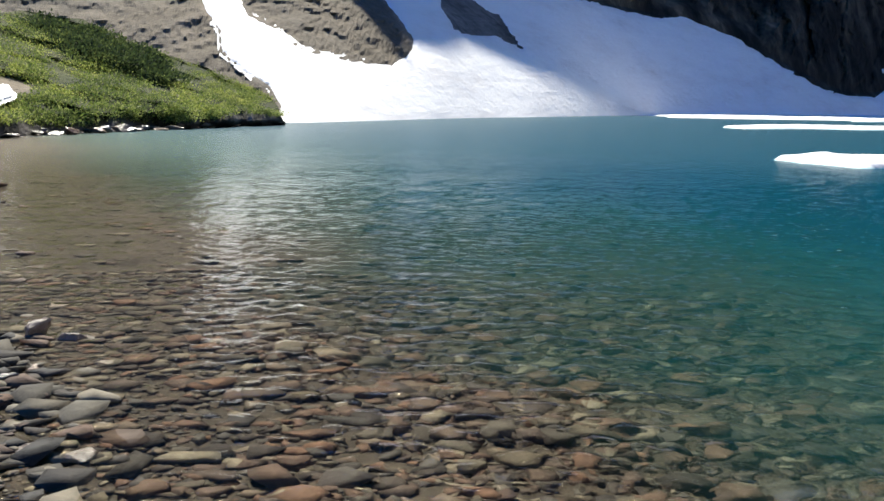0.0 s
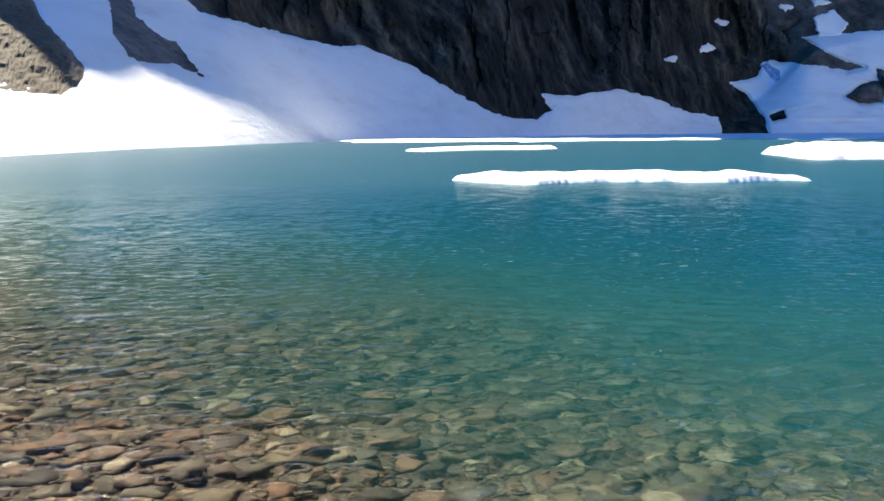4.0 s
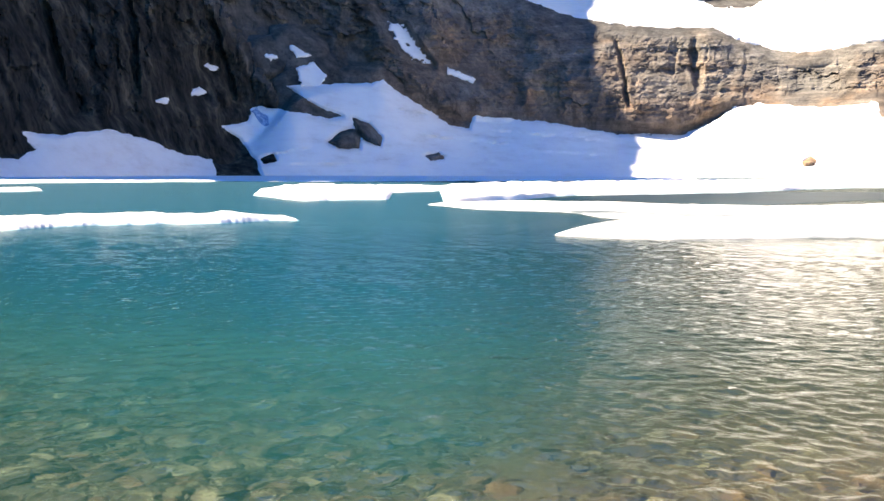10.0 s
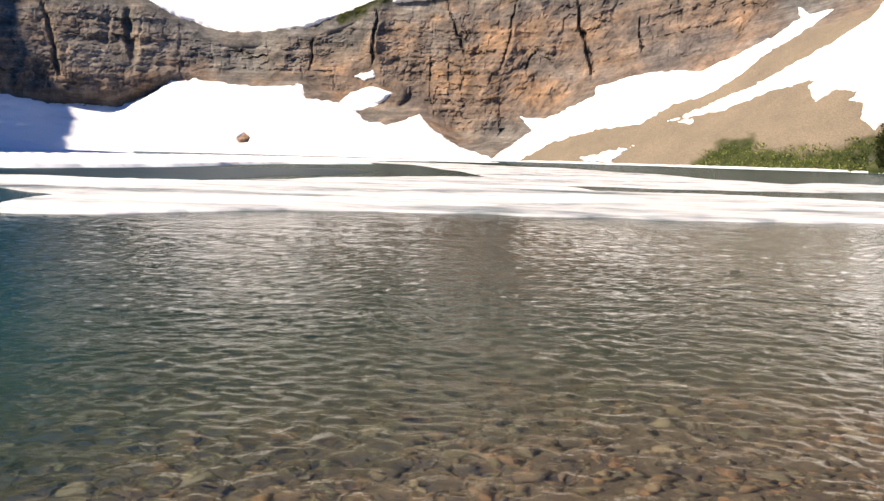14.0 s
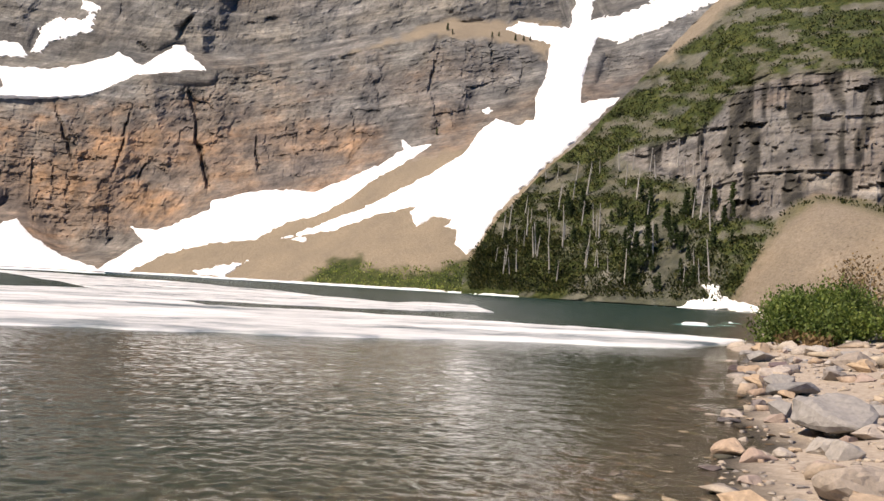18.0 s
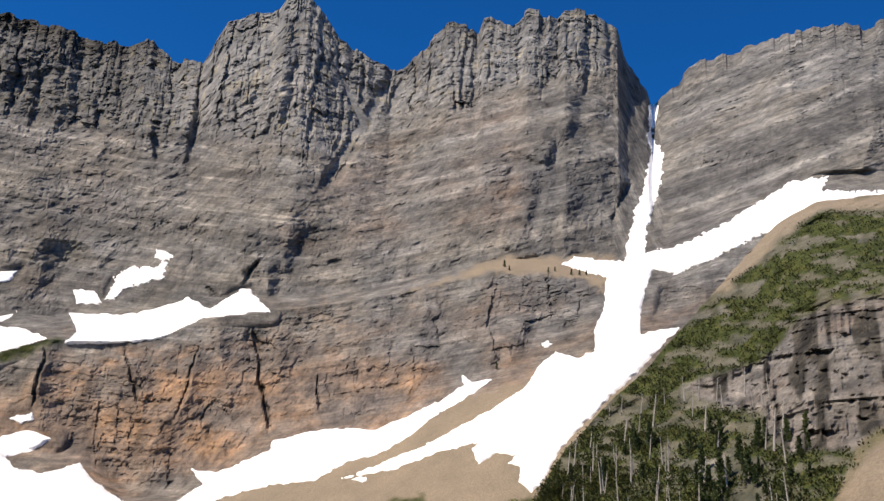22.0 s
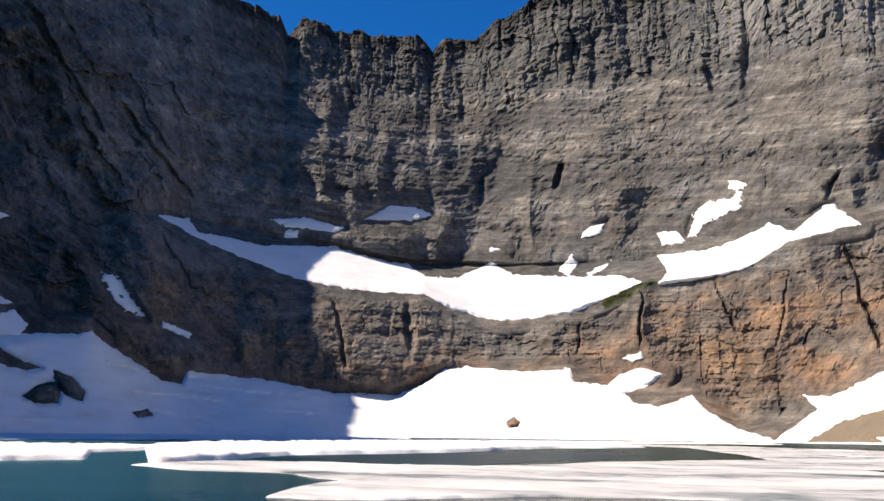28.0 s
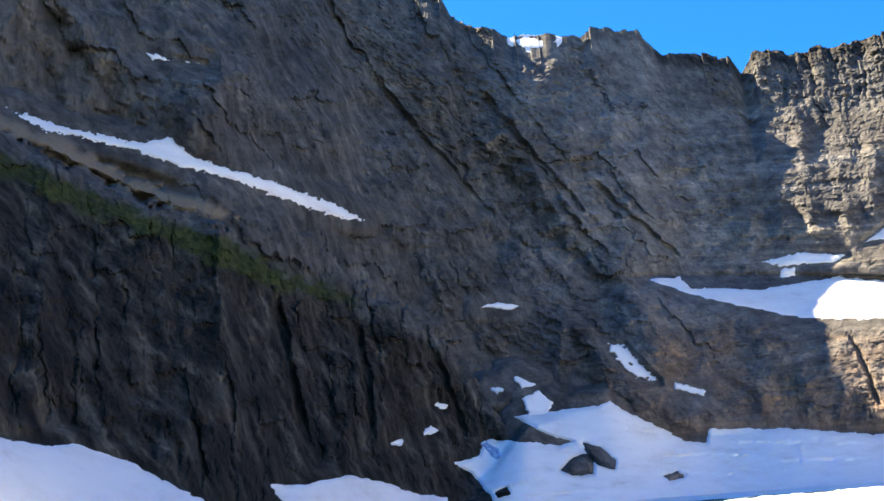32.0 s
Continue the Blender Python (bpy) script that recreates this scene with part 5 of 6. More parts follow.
build_floe("ice_floe", "wide rotten ice sheet awash at its rim", [(37.7, 35.5), (35, 28.8), (34.8, 24.8), (31.1, 18.6), (25.3, 17.4), (21.5, 15.8), (22.6, 12.5), (25, 11.5), (27.6, 7), (28.4, 4), (28.5, 1),
           (29, -2), (30.4, -7.3), (31.2, -13), (32.4, -16.4), (35, -19.5), (40.5, -24), (44, -21), (49, -15), (51, -11), (51.5, -6), (52, 0), (62, 3.6), (84, 9.4), (63, 19.7), (48.4, 21.2), (48.1, 26.3), (48.8, 32.4), (46.7, 35), (41.2, 36.9)], 0.09, 0.6, ROTTEN)
build_floe("ice_floe", "broken ice sheet in the middle of the lake", [(61, 0), (63.5, -12.8), (68, -20.2), (92, -26), (97, -21), (84, -15), (100, -9), (150, 0), (200, 30), (215, 70), (160, 32), (110, 18), (84, 12), (62, 6)], 0.12, 0.6, ROTTEN)
shore_ice = [(a, shore_r(np.array(a)) - 4 - 26 * abs(math.sin(a * 0.31))) for a in np.arange(-84.0, -117.0, -3.0)] + [(a, shore_r(np.array(a)) + 2) for a in np.arange(-117.0, -84.0, 3.0)]
build_floe("ice_floe", "rim of ice along the scree shore", [tuple(place(np.array(a), np.array(min(r, right_base(np.array(a)) + 2) if a < -104 else r), 0)[:2]) for a, r in shore_ice], 0.7)
belt_r = table([(-15, 140), (-22, 150), (-32, 178), (-45, 200), (-52, 222), (-60, 250), (-86, 330)], 3)
ring = [(a, float(belt_r(np.array(a))) + 4) for a in np.linspace(-12, -62, 18)] + [(a, float(shore_r(np.array(a))) + 4) for a in np.linspace(-62, -12, 18)]
build_floe("ice_floe", "flat shaded shelf of ice along the snowy shore", [tuple(place(np.array(a), np.array(r), 0)[:2]) for a, r in ring], 0.3, mat=SNOW)
for a0, a1, wide in ((-23.0, -37.0, 8), (-37.2, -49.0, 12), (-49.3, -61.0, 20), (-62.0, -83.0, 60)):
    ring = [(a, float(belt_r(np.array(a))) - wide * (0.45 + 0.55 * abs(math.sin(a * 0.9)))) for a in np.linspace(a0, a1, 9)] + [(a, float(belt_r(np.array(a))) + 1) for a in np.linspace(a1, a0, 9)]
    build_floe("ice_floe", "long thin belt of sunlit ice off the snowy shore", [tuple(place(np.array(a), np.array(r), 0)[:2]) for a, r in ring], 0.4)
# Added dark sheet; the lead itself is open water between the ice sheets.
build_floe("ice_floe", "dark sheet standing in for open lead water and its shaded ice edge", [(51, 39), (58, 41.5), (67, 42), (77, 39), (96, 37), (104, 28), (84, 20), (63, 21), (50, 23), (49.5, 28), (50, 34)], 0.03, 0.1, DARK_LEAD)
for gx, gy, gs in ((62, -33, 0.5), (66, -37, 0.3), (74, -42, 0.4), (150, 10, 2.0)):
    build_floe("ice_floe", "small drifting lump of white ice", [(gx + gs * math.cos(k), gy + gs * math.sin(k)) for k in np.linspace(0, 5.4, 7)], 0.35)

# ---- stones ----
BEACH = stone_material("beach_stone", [(0.24, 0.20, 0.165), (0.32, 0.275, 0.24), (0.17, 0.165, 0.165), (0.38, 0.28, 0.19), (0.28, 0.21, 0.18), (0.40, 0.36, 0.32), (0.21, 0.20, 0.195), (0.12, 0.085, 0.09)])
COBBLE = stone_material("bed_cobble", [(0.016, 0.012, 0.010), (0.048, 0.034, 0.025), (0.10, 0.052, 0.03), (0.036, 0.034, 0.033), (0.07, 0.057, 0.037), (0.015, 0.014, 0.014), (0.15, 0.13, 0.095), (0.05, 0.028, 0.021)], True)


def rock_hull(seed, flat=0.6, points=16, worn=0.035):
    """An angular boulder: the hull of a few points in a squashed ball, about 1 m across; vertices and triangles."""
    rnd = random.Random(seed)
    bm = bmesh.new()
    for _ in range(points):
        v = Vector((rnd.gauss(0, 1), rnd.gauss(0, 1), rnd.gauss(0, 1))).normalized() * rnd.uniform(0.42, 0.52)
        bm.verts.new((v.x * rnd.uniform(0.9, 1.15), v.y * 0.85, max(v.z, -0.3) * flat))
    got = bmesh.ops.convex_hull(bm, input=bm.verts)
    bmesh.ops.delete(bm, geom=[g for g in got["geom_interior"] if isinstance(g, bmesh.types.BMVert)], context="VERTS")
    if worn:
        bmesh.ops.bevel(bm, geom=bm.edges[:], offset=worn, segments=1, affect="EDGES", clamp_overlap=True)
    bmesh.ops.recalc_face_normals(bm, faces=bm.faces)
    return bm


def roughen(bm, seed, amount):
    """Break the faces up into smaller, slightly uneven ones."""
    bmesh.ops.subdivide_edges(bm, edges=[e for e in bm.edges if e.calc_length() > 0.12], cuts=2, use_grid_fill=True)
    bmesh.ops.triangulate(bm, faces=bm.faces)
    q = np.array([v.co[:] for v in bm.verts])
    shift = fbm(q[:, 0] * 4 + seed, q[:, 1] * 4, q[:, 2] * 6, 3, 0.6)
    bm.normal_update()
    for v, h in zip(bm.verts, shift):
        v.co += v.normal * float(h) * amount


ROCKS = []
for k in range(14):
    rock_me = bpy.data.meshes.new("stone")
    rock_bm = rock_hull(k, 0.36 + 0.05 * (k % 8), 11 + (k % 6), 0.03)
    roughen(rock_bm, k, 0.035)
    rock_bm.to_mesh(rock_me)
    rock_bm.free()
    rock_me.materials.append(BEACH)
    ROCKS.append(rock_me)


WET = stone_material("wet_stone", [(0.07, 0.05, 0.042), (0.12, 0.095, 0.075), (0.09, 0.085, 0.085), (0.15, 0.095, 0.065), (0.22, 0.205, 0.19), (0.095, 0.068, 0.066)])
WET.node_tree.nodes["Principled BSDF"].inputs["Roughness"].default_value = 0.28
WET_ROCKS = []
for rock_me in ROCKS:
    wet_me = rock_me.copy()
    wet_me.materials.clear()
    wet_me.materials.append(WET)
    WET_ROCKS.append(wet_me)


def ground_at(x, y):
    return float(ground_height(np.array([x], float), np.array([y], float))[0])


def set_stone(x, y, size, k, turn, label, name="stone", sink=0.12, tall=1.0, tilt=0.0):
    ob = new(name, (WET_ROCKS if "wet" in label or "shallows" in label else ROCKS)[k % len(ROCKS)])
    ob.matrix_world = pose(x, y, ground_at(x, y) + size * 0.5 * (0.3 - sink) * tall, tilt, 0, turn) @ Matrix.Diagonal((size, size, size * tall, 1))
    return tagged(ob, label, "stone", "stones on the lake shore")


# the boulders that stand out: place, size, mesh, turn, height
for x, y, size, k, turn, tall, label in (
        (10.1, -5.8, 0.62, 1, 20, 1.1, "pale rounded boulder at the water's edge"),
        (19.9, -14.4, 1.35, 4, 70, 1.0, "broad tan boulder on the gravel shore"),
        (12.2, -8.3, 0.62, 13, 10, 0.9, "dark purple slab among pale stones"),
        (9.1, -3.9, 0.28, 6, 40, 1.0, "small stone standing in the shallows"),
        (18.5, -11.8, 0.75, 2, 130, 1.0, "blue-grey boulder on the shore"),
        (14.4, -8.9, 0.8, 8, 0, 0.7, "flat tan slab half in the gravel"),
        (7.2, -5.2, 0.8, 5, 200, 1.2, "large tan block with a dark undercut"),
        (9.0, -6.4, 0.55, 7, 160, 1.0, "square pale stone on the gravel"),
        (7.2, -4.4, 0.28, 9, 60, 1.0, "small pale stone by the water"),
        (12.3, -7.7, 0.5, 3, 300, 0.9, "ochre stone on the shore"),
        (8.3, -4.9, 0.3, 10, 15, 1.0, "grey stone by the water"),
        (7.6, -4.45, 0.5, 4, 25, 0.9, "pale wedge-shaped boulder at the water's edge"),
        (12.1, -9.0, 1.05, 9, 40, 0.8, "big pale grey slab on the gravel shore"),
        (6.6, -5.0, 0.75, 2, 10, 1.2, "square tan block with a shaded side"),
        (12.6, -7.9, 0.55, 6, 75, 1.1, "blue-grey boulder among tan stones"),
        (11.2, -8.1, 0.95, 12, 20, 0.7, "long tan slab lying on the gravel"),
        (9.5, -6.5, 0.6, 13, 330, 0.9, "dark purple slab with a broken face"),
        (8.4, -5.8, 0.5, 5, 110, 0.6, "white flat slab on the gravel"),
        (6.0, -4.7, 0.65, 8, 60, 0.7, "broad pale slab lying on the gravel"),
        (10.2, -7.6, 0.7, 1, 140, 0.9, "tan angular block on the shore"),
        (19.3, -10.1, 0.4, 3, 10, 0.6, "flat stone half out of the shallows"),
        (18.2, -9.7, 0.45, 7, 80, 0.6, "flat stone half out of the shallows"),
        (14.2, -7.5, 0.42, 10, 20, 0.7, "low stone half out of the shallows"),
        (15.0, -7.6, 0.36, 11, 60, 0.6, "low stone half out of the shallows"),
        (12.7, -7.2, 0.4, 0, 45, 0.7, "pointed stone half out of the shallows"),
        (11.4, -6.2, 0.36, 2, 15, 0.6, "low stone half out of the shallows"),
        (10.8, -5.4, 0.26, 5, 95, 0.6, "small stone half out of the shallows"),
        (9.2, -5.0, 0.3, 9, 70, 0.7, "small stone half out of the shallows"),
        (-2.85, 6.9, 0.26, 11, 45, 1.9, "grey pointed stone rising from the shallows"),
        (-1.72, 4.62, 0.24, 0, 80, 1.1, "pale stone with a glinting wet top"),
        (-2.2, 4.5, 0.3, 8, 30, 0.6, "flat wet stone by the water"),
        (-3.2, 8.0, 0.3, 2, 110, 0.7, "flat pale stone at the water's edge"),
        (-3.5, 6.9, 0.35, 12, 10, 0.6, "low dark stone at the water's edge"),
        (5.95, -2.45, 0.32, 3, 15, 0.6, "orange flat stone in the shallows"),
        (4.9, -1.25, 0.3, 6, 85, 0.5, "tawny flat stone in the shallows")):
    set_stone(x, y, size, k, turn, label, "boulder", tall=tall)

beach_rnd = random.Random(11)
placed = 0
strewn = []
while placed < 420:
    along, off = beach_rnd.uniform(0, 1) ** 1.6, beach_rnd.gauss(2.1, 1.9)
    r = 4.5 + 36 * along
    x, y = r * math.sin(radians(119.5)), r * math.cos(radians(119.5))
    x, y = x - off * 0.49 + beach_rnd.gauss(0, 0.3), y - off * 0.87
    if off < -2.2 or math.hypot(x, y) < 3.2 or (math.hypot(x, y) < 9 and math.atan2(x, y) < radians(114)):
        continue
    size = min(1.3, (0.07 + 0.012 * r) * math.exp(beach_rnd.gauss(0.1, 0.7)))
    if off < 0:
        size *= 0.6
    wetness = "stone half under the clear shallows" if off < 0 else beach_rnd.choice(("angular tan stone on the gravel shore", "grey angular stone on the gravel shore"))
    placed += 1
    if placed > 235:
        strewn.append((x, y, ground_at(x, y) + 0.05 * size, size, beach_rnd.uniform(0, 6.28)))
        continue
    set_stone(x, y, size, beach_rnd.randrange(14), beach_rnd.uniform(0, 360), wetness, sink=beach_rnd.uniform(0.0, 0.25), tilt=beach_rnd.uniform(-15, 15))
left_rnd = random.Random(5)
for _ in range(28):
    y = left_rnd.uniform(3.4, 11)
    x = -0.40 * y - 0.2 + left_rnd.gauss(-0.35, 0.35)
    set_stone(x, y, left_rnd.uniform(0.10, 0.3), left_rnd.randrange(14), left_rnd.uniform(0, 360), "wet brown stone at the water's edge", tall=left_rnd.uniform(0.5, 1.0))


for k in range(34):
    a = 9.9 + 0.45 * k + left_rnd.uniform(-0.2, 0.2)
    r = float(left_base(np.array(a))) + left_rnd.uniform(-0.9, 0.3)
    x, y = -r * math.sin(radians(a)), r * math.cos(radians(a))
    ob = set_stone(x, y, left_rnd.uniform(0.5, 1.5), left_rnd.randrange(14), left_rnd.uniform(0, 360), "dark wet rock at the knoll's foot", "boulder", tall=left_rnd.uniform(0.5, 0.9))
    ob.location.z = left_rnd.uniform(0.0, 0.15)


def stones_joined(name, places, mat, flat):
    """Many small stones in one mesh: squashed hulls set at (x, y, z, size, turn)."""
    shapes = []
    for k in range(8):
        bm = rock_hull(100 + k, flat * (0.7 + 0.09 * k), 7 + k % 4, 0)
        bmesh.ops.triangulate(bm, faces=bm.faces)
        bm.verts.index_update()
        shapes.append((np.array([v.co[:] for v in bm.verts]), np.array([[v.index for v in f.verts] for f in bm.faces])))
        bm.free()
    vs, fs, base = [], [], 0
    for k, (x, y, z, size, turn) in enumerate(places):
        v, f = shapes[k % 8]
        c, s_ = math.cos(turn), math.sin(turn)
        w = np.stack([(v[:, 0] * c - v[:, 1] * s_) * size + x, (v[:, 0] * s_ + v[:, 1] * c) * size + y, v[:, 2] * size + z], -1)
        vs.append(w)
        fs.append(f + base)
        base += len(v)
    v, f = np.concatenate(vs).astype(np.float32), np.concatenate(fs).astype(np.int32)
    me = bpy.data.meshes.new(name)
    me.vertices.add(len(v))
    me.vertices.foreach_set("co", v.ravel())
    me.loops.add(f.size)
    me.polygons.add(len(f))
    me.loops.foreach_set("vertex_index", f.ravel())
    me.polygons.foreach_set("loop_start", (np.arange(len(f)) * 3).astype(np.int32))
    me.update(calc_edges=True)
    me.materials.append(mat)
    return new(name, me)


rs = np.random.RandomState(21)
n_bed = 34000
close = rs.rand(n_bed) < 0.45
bed_r = np.where(close, 3.2 + 7 * rs.rand(n_bed), 0.6 + 23 * rs.rand(n_bed) ** 1.5)
bed_a = np.where(close, rs.uniform(30, -50, n_bed), rs.uniform(45, -128, n_bed))
n_side = 12000
bed_r = np.concatenate([bed_r, 2.6 + 9 * rs.rand(n_side) ** 1.2])
bed_a = np.concatenate([bed_a, rs.uniform(-55, -116, n_side)])
n_bed += n_side
bed_xyz = place(bed_a, bed_r, 0 * bed_r)
bed_z = ground_height(bed_xyz[:, 0], bed_xyz[:, 1])
bed_size = np.clip((0.056 + 0.0055 * bed_r) * np.exp(rs.normal(0.05, 0.62, n_bed)), 0.045, 0.42) * np.where(bed_a < -55, 0.75, 1.0)
bed_places = [(bed_xyz[k, 0], bed_xyz[k, 1], bed_z[k] + 0.04 * bed_size[k], bed_size[k], rs.uniform(0, 6.28)) for k in range(n_bed) if bed_z[k] < 0.05 and rs.rand() > 0.3 * smooth(-96, -108, bed_a[k])]
COBBLES = []
for k in range(8):
    cob_me = bpy.data.meshes.new("cobble")
    cob_bm = rock_hull(60 + k, 0.22 + 0.03 * (k % 4), 8 + k % 3, 0.02)
    cob_bm.to_mesh(cob_me)
    cob_bm.free()
    cob_me.materials.append(WET)
    COBBLES.append(cob_me)
near_places = sorted(bed_places, key=lambda q: q[0] ** 2 + q[1] ** 2 + (0 if -60 < math.degrees(math.atan2(-q[0], q[1])) < 26 else 900))[:290]
bed_places = [q for q in bed_places if q not in near_places]
for k, (x, y, z, size, turn) in enumerate(near_places):
    ob = new("cobble", COBBLES[k % 8])
    ob.parent = GROUND_OB
    ob.matrix_world = Matrix.Translation((x, y, z)) @ Matrix.Rotation(turn, 4, "Z") @ Matrix.Scale(size, 4)
TAWNY = stone_material("tawny_cobble", [(0.03, 0.024, 0.016), (0.075, 0.056, 0.033), (0.125, 0.072, 0.037), (0.055, 0.054, 0.038), (0.09, 0.078, 0.043), (0.025, 0.023, 0.02), (0.15, 0.132, 0.09), (0.07, 0.043, 0.027)], True)
sunny = [math.degrees(math.atan2(-q[0], q[1])) < -58 + 6 * math.sin(7 * q[0]) for q in bed_places]
tagged(stones_joined("lake_bed_cobbles", [q for q, k in zip(bed_places, sunny) if not k], COBBLE, 0.26), "brown and grey cobbles of the shallow lake bed", "cobbles", kind="stuff")
tagged(stones_joined("lake_bed_cobbles", [q for q, k in zip(bed_places, sunny) if k], TAWNY, 0.26), "tawny cobbles of the shallow lake bed", "cobbles", kind="stuff")
n_gr = 5500
gr_r = 0.5 + 32 * rs.rand(n_gr) ** 1.5
gr_a = np.where(rs.rand(n_gr) < 0.5, rs.uniform(-112, -150, n_gr), rs.uniform(-100, -320, n_gr))
gr_xyz = place(gr_a, gr_r, 0 * gr_r)
gr_z = ground_height(gr_xyz[:, 0], gr_xyz[:, 1])
gr_places = [(gr_xyz[k, 0], gr_xyz[k, 1], gr_z[k], 0.05 + 0.08 * rs.rand() + 0.003 * gr_r[k], rs.uniform(0, 6.28)) for k in range(n_gr) if gr_z[k] > -0.05]
gr_places += strewn
PEBBLE = stone_material("beach_pebble", [(0.30, 0.24, 0.19), (0.38, 0.33, 0.28), (0.22, 0.20, 0.19), (0.42, 0.35, 0.27), (0.30, 0.22, 0.17)], True)
tagged(stones_joined("beach_pebbles", gr_places, PEBBLE, 0.5), "tan and grey pebbles of the beach", "pebbles", kind="stuff")

# ---- plants ----
def leaf_material(name, dark, mid, light):
    m, n, l, p = material(name)
    geo = n.new("ShaderNodeNewGeometry")
    col = ramp(n, l, geo.outputs["Random Per Island"], [(0.0, dark), (0.5, mid), (1.0, light)])
    col = mix(n, l, 0.85, col, ramp(n, l, noise_node(n, l, 0.35, 5, 0.65), [(0.33, (0.3, 0.36, 0.36)), (0.5, (1, 1, 1)), (0.66, (1.8, 1.6, 1.35))]), "MULTIPLY")
    l.new(col, p.inputs["Base Color"])
    p.inputs["Roughness"].default_value = 0.6
    p.inputs["Specular IOR Level"].default_value = 0.3
    thin = n.new("ShaderNodeBsdfTranslucent")
    l.new(col, thin.inputs[0])
    both = n.new("ShaderNodeMixShader")
    both.inputs[0].default_value = 0.45
    l.new(p.outputs[0], both.inputs[1])
    l.new(thin.outputs[0], both.inputs[2])
    l.new(both.outputs[0], n["Material Output"].inputs[0])
    return m


WILLOW = leaf_material("willow_leaf", (0.045, 0.075, 0.015), (0.10, 0.15, 0.032), (0.17, 0.21, 0.06))
TURF_LEAF = leaf_material("meadow_leaf", (0.075, 0.12, 0.032), (0.18, 0.235, 0.055), (0.34, 0.37, 0.14))
SCRUB_LEAF = leaf_material("scrub_leaf", (0.014, 0.022, 0.007), (0.034, 0.047, 0.012), (0.085, 0.082, 0.03))
NEEDLE = leaf_material("fir_needle", (0.02, 0.034, 0.014), (0.045, 0.068, 0.026), (0.09, 0.12, 0.045))
STRAW = leaf_material("dry_stalk", (0.12, 0.075, 0.035), (0.22, 0.15, 0.075), (0.32, 0.23, 0.13))


def bark_material():
    m, n, l, p = material("weathered_wood")
    col = ramp(n, l, noise_node(n, l, 1.0, 6, 0.7, (3, 3, 0.5)), [(0.3, (0.16, 0.145, 0.13)), (0.6, (0.38, 0.36, 0.33)), (0.8, (0.5, 0.48, 0.45))])
    l.new(col, p.inputs["Base Color"])
    p.inputs["Roughness"].default_value = 0.9
    return m


BARK = bark_material()


def leaves_mesh(name, at, size, mat, up=0.4, seed=1, long=1.6):
    """Separate pointed leaf blades (two triangles each, folded) at the given points."""
    r = np.random.RandomState(seed)
    n = len(at)
    d = r.normal(size=(n, 3))
    d[:, 2] = np.abs(d[:, 2]) * (0.6 + up) + up
    d /= np.linalg.norm(d, axis=1)[:, None]
    side = np.cross(d, r.normal(size=(n, 3)))
    side /= np.linalg.norm(side, axis=1)[:, None] + 1e-9
    sz = (np.asarray(size) * r.uniform(0.6, 1.3, n))[:, None]
    v = np.stack([at, at + d * sz * long * 0.5 + side * sz * 0.45, at + d * sz * long, at + d * sz * long * 0.5 - side * sz * 0.45], 1).reshape(-1, 3).astype(np.float32)
    f = (np.arange(n * 4).reshape(n, 4)).astype(np.int32)
    me = bpy.data.meshes.new(name)
    me.vertices.add(len(v))
    me.vertices.foreach_set("co", v.ravel())
    me.loops.add(f.size)
    me.polygons.add(n)
    me.loops.foreach_set("vertex_index", f.ravel())
    me.polygons.foreach_set("loop_start", (np.arange(n) * 4).astype(np.int32))
    me.update(calc_edges=True)
    me.materials.append(mat)
    return me


def stem_bm(points, r0, r1, sides=6):
    """A tapering bent stem through the points."""
    bm = bmesh.new()
    rings = []
    for i, q in enumerate(points):
        rad = r0 + (r1 - r0) * i / (len(points) - 1)
        rings.append([bm.verts.new((q[0] + rad * math.cos(a), q[1] + rad * math.sin(a), q[2])) for a in np.linspace(0, 2 * math.pi, sides, endpoint=False)])
    for a, b in zip(rings, rings[1:]):
        for k in range(sides):
            bm.faces.new((a[k], a[(k + 1) % sides], b[(k + 1) % sides], b[k]))
    bm.faces.new(rings[-1])
    bm.faces.new(rings[0][::-1])
    return bm


def shrub(x, y, radius, height, seed, n, mat, label, leaf):
    """A spreading bush: forked stems and a crown of separate leaves in uneven clumps."""
    r = np.random.RandomState(seed)
    base = new("shrub")
    base.location = (x, y, ground_at(x, y) - 0.05)
    tagged(base, label, "shrub", "shrubs on the lake shore")
    clumps = []
    for k in range(16):
        a, q = r.uniform(0, 6.28), radius * math.sqrt(r.uniform(0.02, 0.85))
        top = height * r.uniform(0.45, 0.85) * math.sqrt(max(0.15, 1 - (q / radius) ** 2))
        clumps.append((q * math.cos(a), q * math.sin(a), top))
        part("stem", stem_bm([(0.1 * math.cos(a), 0.1 * math.sin(a), 0), (0.5 * q * math.cos(a), 0.5 * q * math.sin(a), 0.6 * top), (q * math.cos(a), q * math.sin(a), top)], 0.04, 0.012), BARK, base)
    c = np.array(clumps)[r.randint(0, 16, n)]
    at = c + r.normal(size=(n, 3)) * np.array([radius * 0.2, radius * 0.2, height * 0.16])
    at[:, 2] = np.clip(at[:, 2], 0.08, None)
    ob = new("crown", leaves_mesh("crown", at, leaf, mat, 0.3, seed))
    ob.parent = base
    return base


